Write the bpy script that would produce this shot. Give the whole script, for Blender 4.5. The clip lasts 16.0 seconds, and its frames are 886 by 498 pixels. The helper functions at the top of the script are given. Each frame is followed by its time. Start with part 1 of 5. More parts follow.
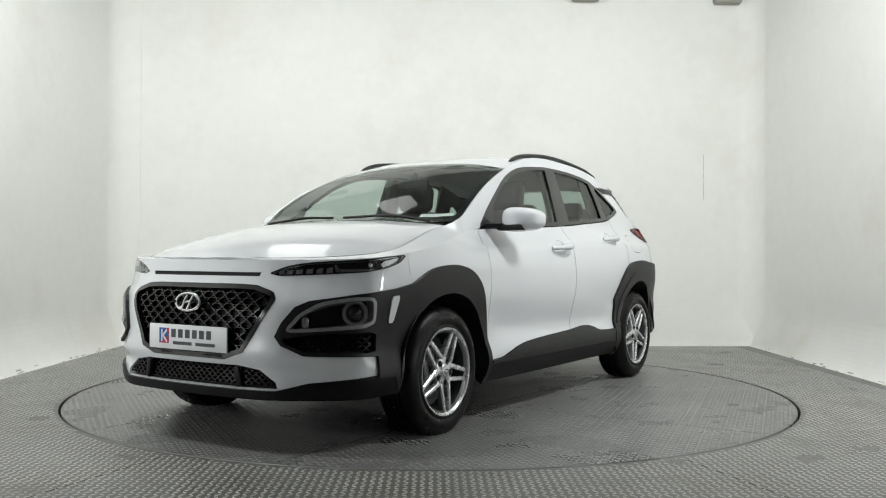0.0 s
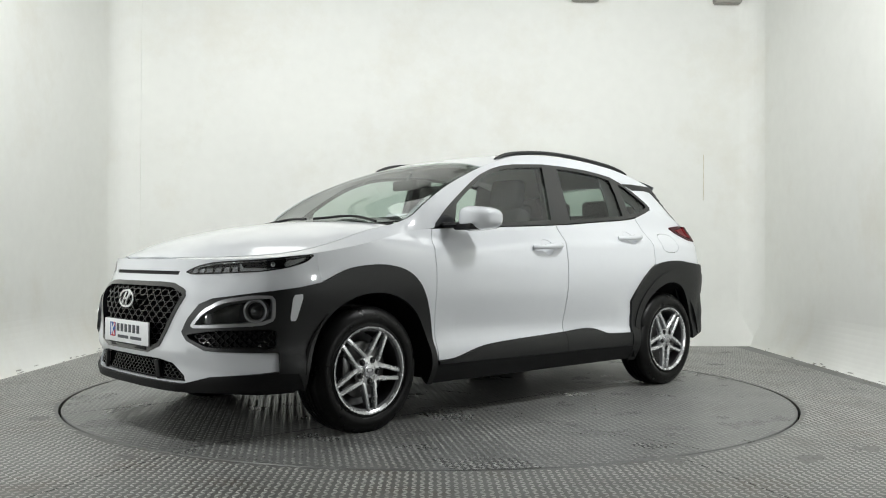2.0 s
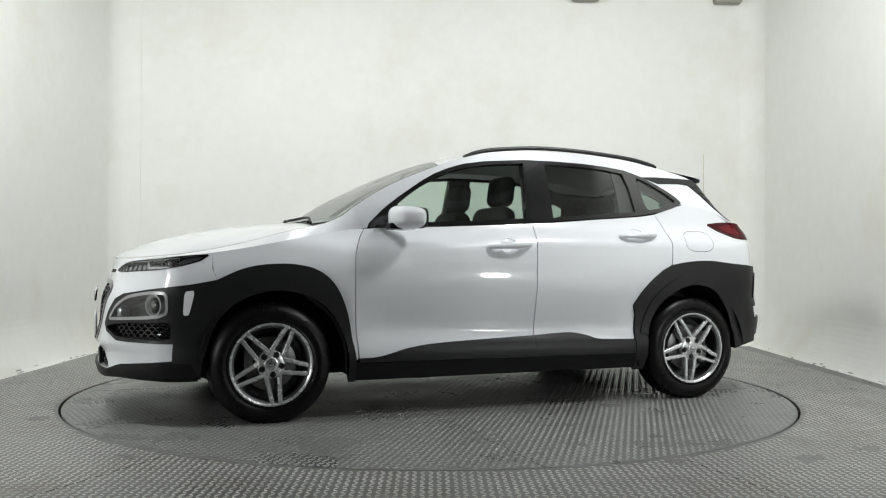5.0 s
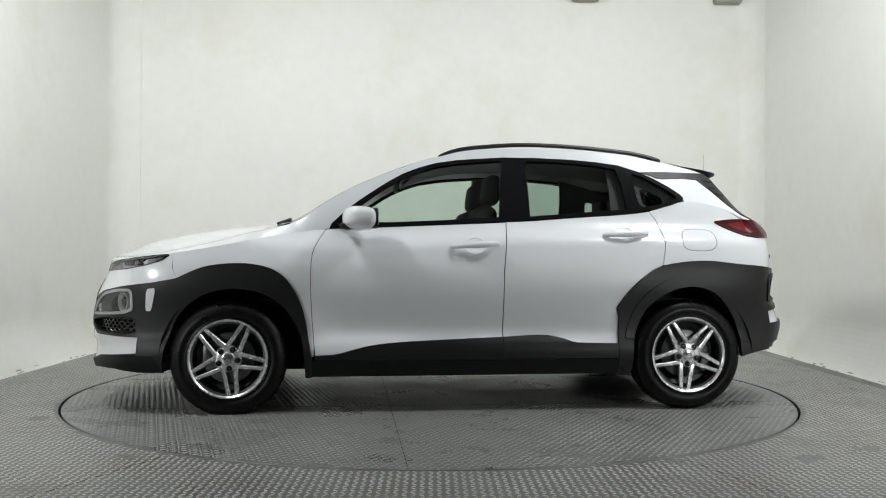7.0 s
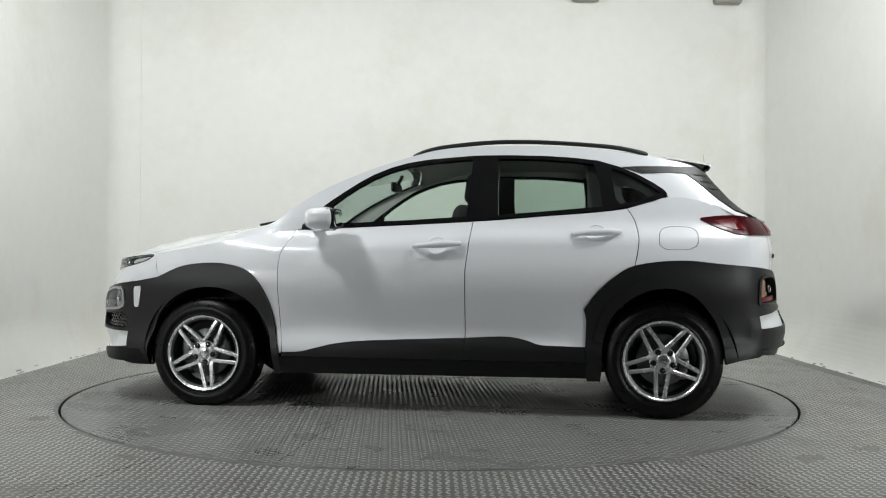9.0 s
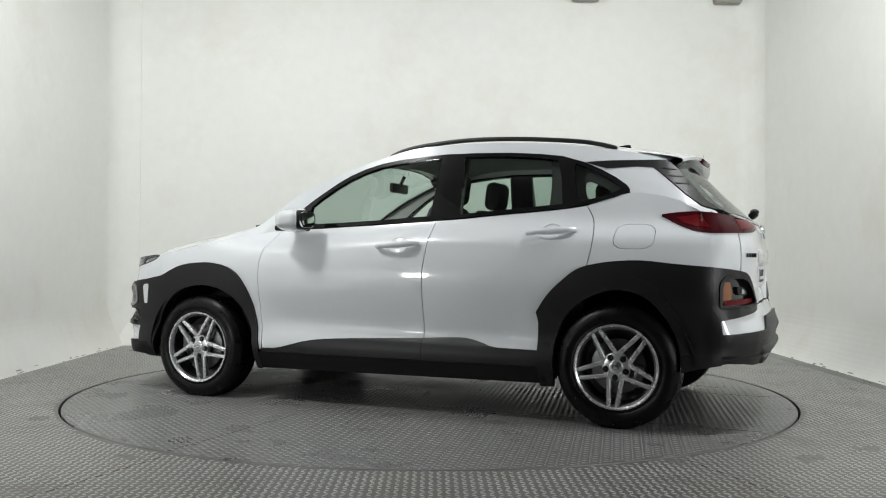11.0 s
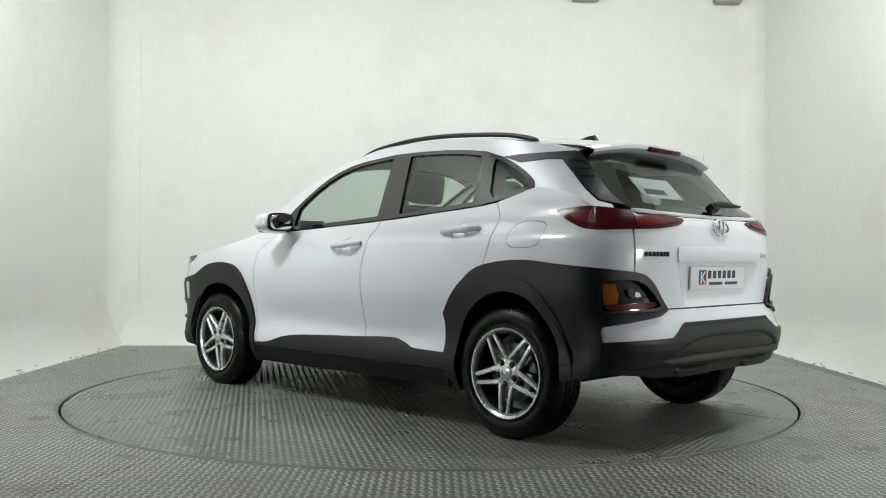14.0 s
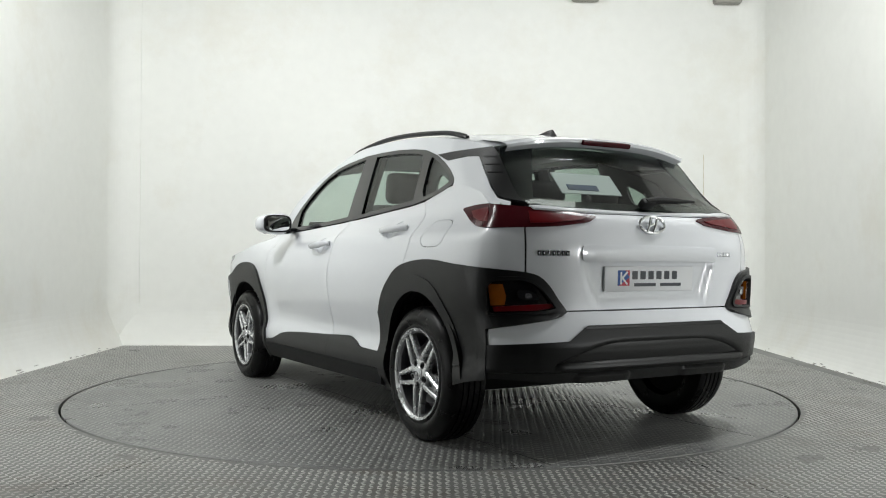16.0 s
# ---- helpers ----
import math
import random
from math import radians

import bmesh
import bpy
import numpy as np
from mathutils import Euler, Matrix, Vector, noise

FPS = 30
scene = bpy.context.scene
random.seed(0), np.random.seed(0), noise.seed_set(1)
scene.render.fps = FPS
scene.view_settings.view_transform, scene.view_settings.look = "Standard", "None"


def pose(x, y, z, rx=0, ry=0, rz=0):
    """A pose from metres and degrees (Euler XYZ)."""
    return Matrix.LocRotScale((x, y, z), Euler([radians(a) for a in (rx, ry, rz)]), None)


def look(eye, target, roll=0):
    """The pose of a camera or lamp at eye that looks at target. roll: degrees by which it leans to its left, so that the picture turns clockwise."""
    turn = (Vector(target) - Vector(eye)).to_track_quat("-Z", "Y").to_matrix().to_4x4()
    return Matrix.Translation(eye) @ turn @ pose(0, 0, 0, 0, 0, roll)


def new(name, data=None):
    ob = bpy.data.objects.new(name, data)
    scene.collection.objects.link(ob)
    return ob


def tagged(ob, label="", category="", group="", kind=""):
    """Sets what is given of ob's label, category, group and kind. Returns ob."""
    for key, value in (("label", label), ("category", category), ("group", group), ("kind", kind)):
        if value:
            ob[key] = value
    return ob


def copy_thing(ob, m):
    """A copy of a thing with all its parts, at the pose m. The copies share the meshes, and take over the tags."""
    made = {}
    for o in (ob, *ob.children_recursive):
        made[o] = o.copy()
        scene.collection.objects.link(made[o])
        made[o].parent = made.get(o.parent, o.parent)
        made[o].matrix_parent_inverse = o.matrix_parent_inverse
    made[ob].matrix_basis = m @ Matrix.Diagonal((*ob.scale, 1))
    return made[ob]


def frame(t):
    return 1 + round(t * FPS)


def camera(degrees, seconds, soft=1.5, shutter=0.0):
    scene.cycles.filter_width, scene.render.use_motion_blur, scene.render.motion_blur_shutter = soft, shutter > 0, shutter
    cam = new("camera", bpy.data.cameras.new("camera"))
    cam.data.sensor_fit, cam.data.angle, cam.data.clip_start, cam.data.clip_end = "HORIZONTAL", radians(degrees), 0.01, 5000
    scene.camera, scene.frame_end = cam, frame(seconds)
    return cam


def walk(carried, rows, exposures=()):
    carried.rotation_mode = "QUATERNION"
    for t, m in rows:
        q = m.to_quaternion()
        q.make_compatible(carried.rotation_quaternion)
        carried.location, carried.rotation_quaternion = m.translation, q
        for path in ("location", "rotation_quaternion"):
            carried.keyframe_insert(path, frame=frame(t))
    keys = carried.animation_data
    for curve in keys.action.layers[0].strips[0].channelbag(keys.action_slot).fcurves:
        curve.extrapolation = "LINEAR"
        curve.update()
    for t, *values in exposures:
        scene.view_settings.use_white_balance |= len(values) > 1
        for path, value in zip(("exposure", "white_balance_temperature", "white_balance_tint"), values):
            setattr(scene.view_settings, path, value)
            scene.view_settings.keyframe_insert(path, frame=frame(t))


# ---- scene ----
# ---------- camera ----------
TURN0, TURN_RATE, CAR_Y = 56.49, -7.304, 0.009
cam = camera(52.87, 16.0, soft=1.1)
EYE = (0.0, -5.860, 0.856)
AIM = (EYE[0] + math.sin(0.0121), EYE[1] + math.cos(0.0121), EYE[2] + math.tan(0.0115))
VIEW = look(EYE, AIM, 0.32)
walk(cam, [(0.0, VIEW), (16.0, VIEW)], [(0.0, 0.0), (2.0, 0.01), (3.8, 0.03), (6.5, -0.12), (12.5, -0.11), (14.5, -0.02), (16.0, 0.04)])

# ---------- world and light ----------
world = bpy.data.worlds.new("studio_world")
scene.world = world
world.use_nodes = True
world.node_tree.nodes["Background"].inputs[0].default_value = (0.75, 0.8, 0.8, 1)
world.node_tree.nodes["Background"].inputs[1].default_value = 0.05


def area_lamp(name, at, target, sx, sy, power, colour=(0.975, 1.0, 1.0)):
    data = bpy.data.lights.new(name, "AREA")
    data.shape, data.size, data.size_y, data.energy, data.color = "RECTANGLE", sx, sy, power, colour
    ob = new(name, data)
    ob.matrix_world = look(at, target)
    return ob


# long softboxes under the ceiling, out of the middle, and two floodlights beside the camera
# the long pair is added, unseen, as dim overhead light for walls and bonnet
SOFTBOXES = [((-1.4, 0.9, 3.82), (-1.4, 0.9001, 0), 1.0, 2.0, 9), ((1.45, 0.9, 3.82), (1.45, 0.9001, 0), 1.0, 2.0, 9),
             ((-2.3, -1.6, 3.70), (-0.7, 2.9, 0.5), 0.5, 0.5, 86), ((2.35, -1.6, 3.70), (0.7, 2.9, 0.5), 0.5, 0.5, 86)]
for at, target, sx, sy, power in SOFTBOXES:
    area_lamp("softbox_lamp", at, target, sx, sy, power)
for side in (-1, 1):
    area_lamp("flood_lamp", (2.62 * side, -3.15, 0.93), (2.1 * side, 2.9, 0.55), 0.34, 0.26, 18)


# ---------- materials ----------
def mat(name, colour, rough=0.5, metal=0.0, grain=0.06, scale=8.0, bump=0.0, bump_scale=60.0, coat=0.0, spread=0.0, emit=0.0, ior=1.45, blot=None):
    m = bpy.data.materials.new(name)
    m.use_nodes = True
    nt = m.node_tree
    b = nt.nodes["Principled BSDF"]
    b.inputs["Roughness"].default_value, b.inputs["Metallic"].default_value, b.inputs["IOR"].default_value = rough, metal, ior
    b.inputs["Coat Weight"].default_value, b.inputs["Coat Roughness"].default_value = coat, 0.04
    co = nt.nodes.new("ShaderNodeTexCoord")
    n1, n2 = nt.nodes.new("ShaderNodeTexNoise"), nt.nodes.new("ShaderNodeTexNoise")
    n1.inputs["Scale"].default_value, n2.inputs["Scale"].default_value = scale, scale * 9
    n1.inputs["Detail"].default_value, n2.inputs["Detail"].default_value = 5, 3
    add = nt.nodes.new("ShaderNodeMath")
    add.operation = "ADD"
    ramp = nt.nodes.new("ShaderNodeMapRange")
    ramp.inputs["From Min"].default_value, ramp.inputs["From Max"].default_value = 0.6, 1.4
    ramp.inputs["To Min"].default_value, ramp.inputs["To Max"].default_value = 1 - grain, 1 + grain
    mix = nt.nodes.new("ShaderNodeVectorMath")
    mix.operation = "SCALE"
    mix.inputs[0].default_value = colour[:3]
    for n in (n1, n2):
        nt.links.new(co.outputs["Object"], n.inputs["Vector"])
    nt.links.new(n1.outputs["Fac"], add.inputs[0])
    nt.links.new(n2.outputs["Fac"], add.inputs[1])
    nt.links.new(add.outputs[0], ramp.inputs["Value"])
    nt.links.new(ramp.outputs[0], mix.inputs["Scale"])
    shade = mix.outputs[0]
    if blot:
        n4, r4, mx = nt.nodes.new("ShaderNodeTexNoise"), nt.nodes.new("ShaderNodeMapRange"), nt.nodes.new("ShaderNodeMix")
        n4.inputs["Scale"].default_value, n4.inputs["Detail"].default_value, n4.inputs["Roughness"].default_value = blot[3], 8, 0.7
        r4.inputs["From Min"].default_value, r4.inputs["From Max"].default_value, r4.inputs["To Max"].default_value = 0.52, 0.72, blot[4]
        mx.data_type = "RGBA"
        mx.inputs[7].default_value = (*blot[:3], 1)
        nt.links.new(co.outputs["Object"], n4.inputs["Vector"])
        nt.links.new(n4.outputs["Fac"], r4.inputs["Value"])
        nt.links.new(r4.outputs[0], mx.inputs[0])
        nt.links.new(shade, mx.inputs[6])
        shade = mx.outputs[2]
    nt.links.new(shade, b.inputs["Base Color"])
    if spread:
        r2 = nt.nodes.new("ShaderNodeMapRange")
        r2.inputs["From Min"].default_value, r2.inputs["From Max"].default_value = 0.3, 0.7
        r2.inputs["To Min"].default_value, r2.inputs["To Max"].default_value = max(0.02, rough - spread), rough + spread
        nt.links.new(n1.outputs["Fac"], r2.inputs["Value"])
        nt.links.new(r2.outputs[0], b.inputs["Roughness"])
    if bump:
        n3, bp = nt.nodes.new("ShaderNodeTexNoise"), nt.nodes.new("ShaderNodeBump")
        n3.inputs["Scale"].default_value, n3.inputs["Detail"].default_value = bump_scale, 4
        bp.inputs["Strength"].default_value, bp.inputs["Distance"].default_value = bump, 0.004
        nt.links.new(co.outputs["Object"], n3.inputs["Vector"])
        nt.links.new(n3.outputs["Fac"], bp.inputs["Height"])
        nt.links.new(bp.outputs[0], b.inputs["Normal"])
    if emit:
        b.inputs["Emission Color"].default_value, b.inputs["Emission Strength"].default_value = (*colour[:3], 1), emit
    return m


def glass(name, tint, rough=0.02, ior=1.5):
    m = bpy.data.materials.new(name)
    m.use_nodes = True
    nt = m.node_tree
    nt.nodes.remove(nt.nodes["Principled BSDF"])
    tr, gl, lw, pw, ma, mx = (nt.nodes.new("ShaderNode" + k) for k in ("BsdfTransparent", "BsdfGlossy", "LayerWeight", "Math", "Math", "MixShader"))
    tr.inputs[0].default_value = (*tint, 1)
    gl.inputs["Roughness"].default_value = rough
    f0 = 2 * ((ior - 1) / (ior + 1)) ** 2
    lw.inputs["Blend"].default_value = 0.5
    pw.operation, pw.inputs[1].default_value = "POWER", 4.5
    ma.operation, ma.inputs[1].default_value, ma.inputs[2].default_value = "MULTIPLY_ADD", 0.9 - f0, f0
    nt.links.new(lw.outputs["Facing"], pw.inputs[0])
    nt.links.new(pw.outputs[0], ma.inputs[0])
    nt.links.new(ma.outputs[0], mx.inputs[0])
    nt.links.new(tr.outputs[0], mx.inputs[1])
    nt.links.new(gl.outputs[0], mx.inputs[2])
    nt.links.new(mx.outputs[0], nt.nodes["Material Output"].inputs[0])
    return m


PAINT = mat("white_car_paint", (0.715, 0.733, 0.76), 0.28, grain=0.01, scale=3, coat=1.0, bump=0.012, bump_scale=900)
CLAD = mat("dark_grey_plastic", (0.006, 0.0063, 0.0066), 0.40, grain=0.08, scale=6, bump=0.15, bump_scale=700, ior=1.43)
BEZEL = mat("silver_grey_bezel", (0.38, 0.38, 0.39), 0.3, 0.6, grain=0.05, scale=20)
BLACK = mat("black_plastic", (0.006, 0.006, 0.0065), 0.45, grain=0.1, scale=10, bump=0.1, bump_scale=500, ior=1.3)
GLOSSB = mat("gloss_black_trim", (0.006, 0.006, 0.007), 0.12, grain=0.05, coat=0.6)
DARK = mat("dark_underbody", (0.008, 0.008, 0.008), 0.8, grain=0.2, scale=5, bump=0.3)
RUBBER = mat("tyre_rubber", (0.0035, 0.0035, 0.0035), 0.33, grain=0.15, scale=15, bump=0.2, bump_scale=220, spread=0.1, ior=1.28)
ALLOY = mat("silver_alloy", (0.66, 0.67, 0.68), 0.26, 0.72, grain=0.05, scale=20, spread=0.05)
GREYALLOY = mat("grey_alloy_barrel", (0.10, 0.10, 0.105), 0.4, 0.9, grain=0.08, scale=20)
STEELDISC = mat("brake_steel", (0.14, 0.14, 0.14), 0.35, 0.9, grain=0.15, scale=30)
CHROME = mat("chrome", (0.85, 0.86, 0.87), 0.08, 1.0, grain=0.02)
LAMPIN = mat("lamp_housing_dark", (0.02, 0.02, 0.022), 0.2, 0.5, grain=0.1)
LAMPCHROME = mat("lamp_reflector", (0.62, 0.63, 0.65), 0.15, 0.9, grain=0.05)
LAMPCELL = mat("lamp_cell", (0.34, 0.345, 0.36), 0.18, 0.6, grain=0.2, scale=60)
DRL = mat("lamp_light_guide", (0.75, 0.76, 0.78), 0.2, grain=0.03)
REDLENS = mat("red_tail_lens", (0.12, 0.005, 0.008), 0.28, grain=0.12, scale=30, ior=1.25)
REDDARK = mat("dark_red_tail_lens", (0.05, 0.005, 0.008), 0.2, grain=0.12, scale=30, ior=1.25)
AMBER = mat("amber_lens", (0.24, 0.065, 0.005), 0.15, grain=0.1, scale=40, coat=1.0)
PLATE = mat("white_sign_plastic", (0.78, 0.79, 0.80), 0.4, grain=0.01)
INKGREY = mat("grey_ink", (0.055, 0.06, 0.07), 0.5, grain=0.03)
INKBLUE = mat("blue_ink", (0.02, 0.09, 0.32), 0.5, grain=0.05)
INKRED = mat("red_ink", (0.45, 0.03, 0.06), 0.5, grain=0.05)
INKNAVY = mat("navy_card", (0.02, 0.045, 0.13), 0.5, grain=0.05)
FABRIC = mat("dark_seat_fabric", (0.035, 0.035, 0.037), 0.9, grain=0.2, scale=40, bump=0.4, bump_scale=400)
DASH = mat("dashboard_plastic", (0.022, 0.022, 0.024), 0.65, grain=0.1, scale=20, bump=0.2, bump_scale=300)
LINER = mat("grey_headliner", (0.55, 0.55, 0.53), 0.95, grain=0.05, scale=20)
# grey pillar trim with the cabin's shade put into its colour
SHADETRIM = mat("grey_trim_in_shade", (0.06, 0.06, 0.06), 0.7, grain=0.08, scale=20)
WINGLASS = glass("clear_window_glass", (0.80, 0.88, 0.83))
TINTGLASS = glass("tinted_window_glass", (0.60, 0.69, 0.64), ior=1.45)
REARGLASS = glass("dark_rear_glass", (0.46, 0.53, 0.49), ior=1.35)
SCREENGLASS = glass("windscreen_glass", (0.70, 0.79, 0.75), ior=1.32)
LENS = glass("lamp_lens_glass", (0.92, 0.93, 0.94))
MIRRORM = mat("mirror_silver", (0.8, 0.8, 0.8), 0.03, 1.0, grain=0.0)


# ---------- building helpers ----------
def finish(name, bm, material, parent=None, label="", smooth=True, sharp=35):
    me = bpy.data.meshes.new(name)
    bm.to_mesh(me)
    bm.free()
    me.materials.append(material)
    if smooth:
        me.polygons.foreach_set("use_smooth", [True] * len(me.polygons))
        me.set_sharp_from_angle(angle=radians(sharp))
    ob = new(name, me)
    if parent:
        ob.parent = parent
    if label:
        tagged(ob, label)
    return ob


def part(name, bm, material, parent, label="", smooth=True, sharp=35):
    return finish(name, bm, material, parent, label, smooth, sharp)


def twin(ob):
    """The same part on the car's other side (mirrored across the middle plane)."""
    me = ob.data.copy()
    co = np.empty(len(me.vertices) * 3, np.float32)
    me.vertices.foreach_get("co", co)
    co[1::3] *= -1
    me.vertices.foreach_set("co", co)
    me.flip_normals()
    other = new(ob.name.split(".")[0], me)
    other.parent = ob.parent
    if "label" in ob:
        tagged(other, ob["label"])
    return other


def box(bm, at, size, m=None, bevel=0.0, seg=2):
    made = bmesh.ops.create_cube(bm, size=1.0)["verts"]
    bmesh.ops.scale(bm, vec=size, verts=made)
    if bevel:
        edges = list({e for v in made for e in v.link_edges})
        made = list({v for f in bmesh.ops.bevel(bm, geom=edges, offset=bevel, segments=seg, affect="EDGES", profile=0.5)["faces"] for v in f.verts} | {v for v in made if v.is_valid})
    turn = m or Matrix()
    bmesh.ops.transform(bm, matrix=Matrix.Translation(at) @ turn, verts=made)
    return made


def lathe(bm, profile, axis_at, n=48, start=0.0, closed=False):
    """Turns (radius, offset along y) pairs round the y axis through axis_at."""
    rings = []
    for k in range(n):
        a = start + 2 * math.pi * k / n
        rings.append([bm.verts.new((axis_at[0] + r * math.cos(a), axis_at[1] + o, axis_at[2] + r * math.sin(a))) for r, o in profile])
    m = len(profile)
    for k in range(n):
        p, q = rings[k], rings[(k + 1) % n]
        for j in range(m if closed else m - 1):
            j2 = (j + 1) % m
            bm.faces.new((p[j], p[j2], q[j2], q[j]))
    bmesh.ops.recalc_face_normals(bm, faces=bm.faces[:])


def tube(bm, path, radius, n=8, squash=1.0):
    rings = []
    for i, p in enumerate(path):
        p = Vector(p)
        d = (Vector(path[min(i + 1, len(path) - 1)]) - Vector(path[max(i - 1, 0)])).normalized()
        a = d.cross(Vector((0, 0, 1))).normalized()
        b = a.cross(d)
        r = radius[i] if isinstance(radius, (list, tuple)) else radius
        rings.append([bm.verts.new(p + a * r * math.cos(2 * math.pi * k / n) + b * r * squash * math.sin(2 * math.pi * k / n)) for k in range(n)])
    for p, q in zip(rings, rings[1:]):
        for k in range(n):
            bm.faces.new((p[k], p[(k + 1) % n], q[(k + 1) % n], q[k]))
    bm.faces.new(rings[0][::-1])
    bm.faces.new(rings[-1])
    bmesh.ops.recalc_face_normals(bm, faces=bm.faces[:])


def smooth_curve(points, n=24):
    """Catmull-Rom points through the given ones."""
    p = [np.array(q, float) for q in points]
    p = [2 * p[0] - p[1]] + p + [2 * p[-1] - p[-2]]
    out = []
    for i in range(1, len(p) - 2):
        for k in range(n):
            t = k / n
            out.append(0.5 * (2 * p[i] + (p[i + 1] - p[i - 1]) * t + (2 * p[i - 1] - 5 * p[i] + 4 * p[i + 1] - p[i + 2]) * t * t + (3 * p[i] - p[i - 1] - 3 * p[i + 1] + p[i + 2]) * t ** 3))
    out.append(p[-2])
    return np.array(out)


def along(points):
    """A smooth function of the first number of the points, for the others."""
    c = smooth_curve(points, 12)
    c = c[np.argsort(c[:, 0])]
    return lambda v: [float(np.interp(v, c[:, 0], c[:, k])) for k in range(1, c.shape[1])]


def rounded(poly, times=1, cut=0.25):
    for _ in range(times):
        poly = [q for a, b in zip(poly, poly[1:] + poly[:1]) for q in ((a[0] + (b[0] - a[0]) * cut, a[1] + (b[1] - a[1]) * cut), (b[0] + (a[0] - b[0]) * cut, b[1] + (a[1] - b[1]) * cut))]
    return poly


def area2(poly):
    return sum(a[0] * b[1] - b[0] * a[1] for a, b in zip(poly, poly[1:] + poly[:1]))


def shrink(poly, d):
    """The outline moved inwards by d."""
    if area2(poly) < 0:
        poly = poly[::-1]
    out = []
    for a, b, c in zip(poly[-1:] + poly[:-1], poly, poly[1:] + poly[:1]):
        u, v = Vector((b[0] - a[0], b[1] - a[1])), Vector((c[0] - b[0], c[1] - b[1]))
        if u.length < 1e-6 or v.length < 1e-6:
            out.append(b)
            continue
        u.normalize(), v.normalize()
        n1, n2 = Vector((-u.y, u.x)), Vector((-v.y, v.x))
        n = n1 + n2
        if n.length < 0.2:
            n = n1 * 1.0
        else:
            n = n / n.length * min(1 / max(0.3, n.normalized().dot(n1)), 2.5)
        out.append((b[0] + n.x * d, b[1] + n.y * d))
    return out


def slabs(loops, cuts):
    """Splits the area between closed outlines (even-odd) into trapezoids between upright cuts."""
    us = sorted({round(u, 6) for u in cuts} | {round(p[0], 6) for lp in loops for p in lp})
    lo, hi = min(p[0] for lp in loops for p in lp), max(p[0] for lp in loops for p in lp)
    us = [u for u in us if lo - 1e-6 <= u <= hi + 1e-6]
    merged = us[:1]
    for u in us[1:]:
        if u - merged[-1] > 2e-4:
            merged.append(u)
    edges = [(a, b) if a[0] < b[0] else (b, a) for lp in loops for a, b in zip(lp, lp[1:] + lp[:1]) if abs(a[0] - b[0]) > 1e-9]
    for u0, u1 in zip(merged, merged[1:]):
        um = (u0 + u1) / 2
        hit = []
        for a, b in edges:
            if a[0] <= um < b[0]:
                k = (b[1] - a[1]) / (b[0] - a[0])
                v0, v1 = (a[1] + k * (min(max(u, a[0]), b[0]) - a[0]) for u in (u0, u1))
                hit.append((a[1] + k * (um - a[0]), v0, v1))
        hit.sort()
        for p, q in zip(hit[::2], hit[1::2]):
            yield [(u0, p[1]), (u1, p[2]), (u1, q[2]), (u0, q[1])]


def clip(poly, axis, at, keep_more):
    out = []
    for a, b in zip(poly, poly[1:] + poly[:1]):
        ia, ib = (a[axis] >= at) == keep_more or a[axis] == at, (b[axis] >= at) == keep_more or b[axis] == at
        if ia:
            out.append(a)
        if ia != ib:
            t = (at - a[axis]) / (b[axis] - a[axis])
            q = [a[0] + (b[0] - a[0]) * t, a[1] + (b[1] - a[1]) * t]
            q[axis] = at
            out.append(tuple(q))
    return out


def sheet(poly, surf, off=0.0, thick=0.012, step=0.03, holes=(), step2=None, sign=1):
    """A bmesh that covers the outline on the surface surf(u, v), off metres proud of it, with its edges turned in by thick."""
    bm = bmesh.new()
    loops = [list(poly)] + [list(h) for h in holes]
    step2 = step2 or step
    us = [p[0] for p in loops[0]]
    seen, normal_of = {}, {}

    def vert(u, v):
        key = (round(u, 5), round(v, 5))
        if key not in seen:
            e = 1e-3
            p = Vector(surf(u, v))
            n = (Vector(surf(u + e, v)) - Vector(surf(u - e, v))).cross(Vector(surf(u, v + e)) - Vector(surf(u, v - e)))
            n = n.normalized() * sign if n.length > 1e-12 else Vector((0, 0, 1))
            seen[key] = bm.verts.new(p + n * off)
            normal_of[seen[key]] = n
        return seen[key]

    for quad in slabs(loops, [k * step for k in range(math.floor(min(us) / step), math.ceil(max(us) / step) + 1)]):
        sv = [p[1] for p in quad]
        for iv in range(math.floor(min(sv) / step2), math.ceil(max(sv) / step2)):
            cell = clip(clip(quad, 1, iv * step2, True), 1, (iv + 1) * step2, False)
            vv = []
            for p in cell:
                v = vert(*p)
                if v not in vv:
                    vv.append(v)
            if len(vv) < 3 or abs(area2(cell)) < 1e-9:
                continue
            try:
                bm.faces.new(vv if sign > 0 else vv[::-1])
            except ValueError:
                pass
    if thick:
        rim = [e for e in bm.edges if len(e.link_faces) == 1]
        made = bmesh.ops.extrude_edge_only(bm, edges=rim)["geom"]
        top = {}
        for v, n in normal_of.items():
            top[tuple(round(c, 6) for c in v.co)] = n
        for v in (g for g in made if isinstance(g, bmesh.types.BMVert)):
            n = top.get(tuple(round(c, 6) for c in v.co))
            if n:
                v.co -= n * thick
    return bm




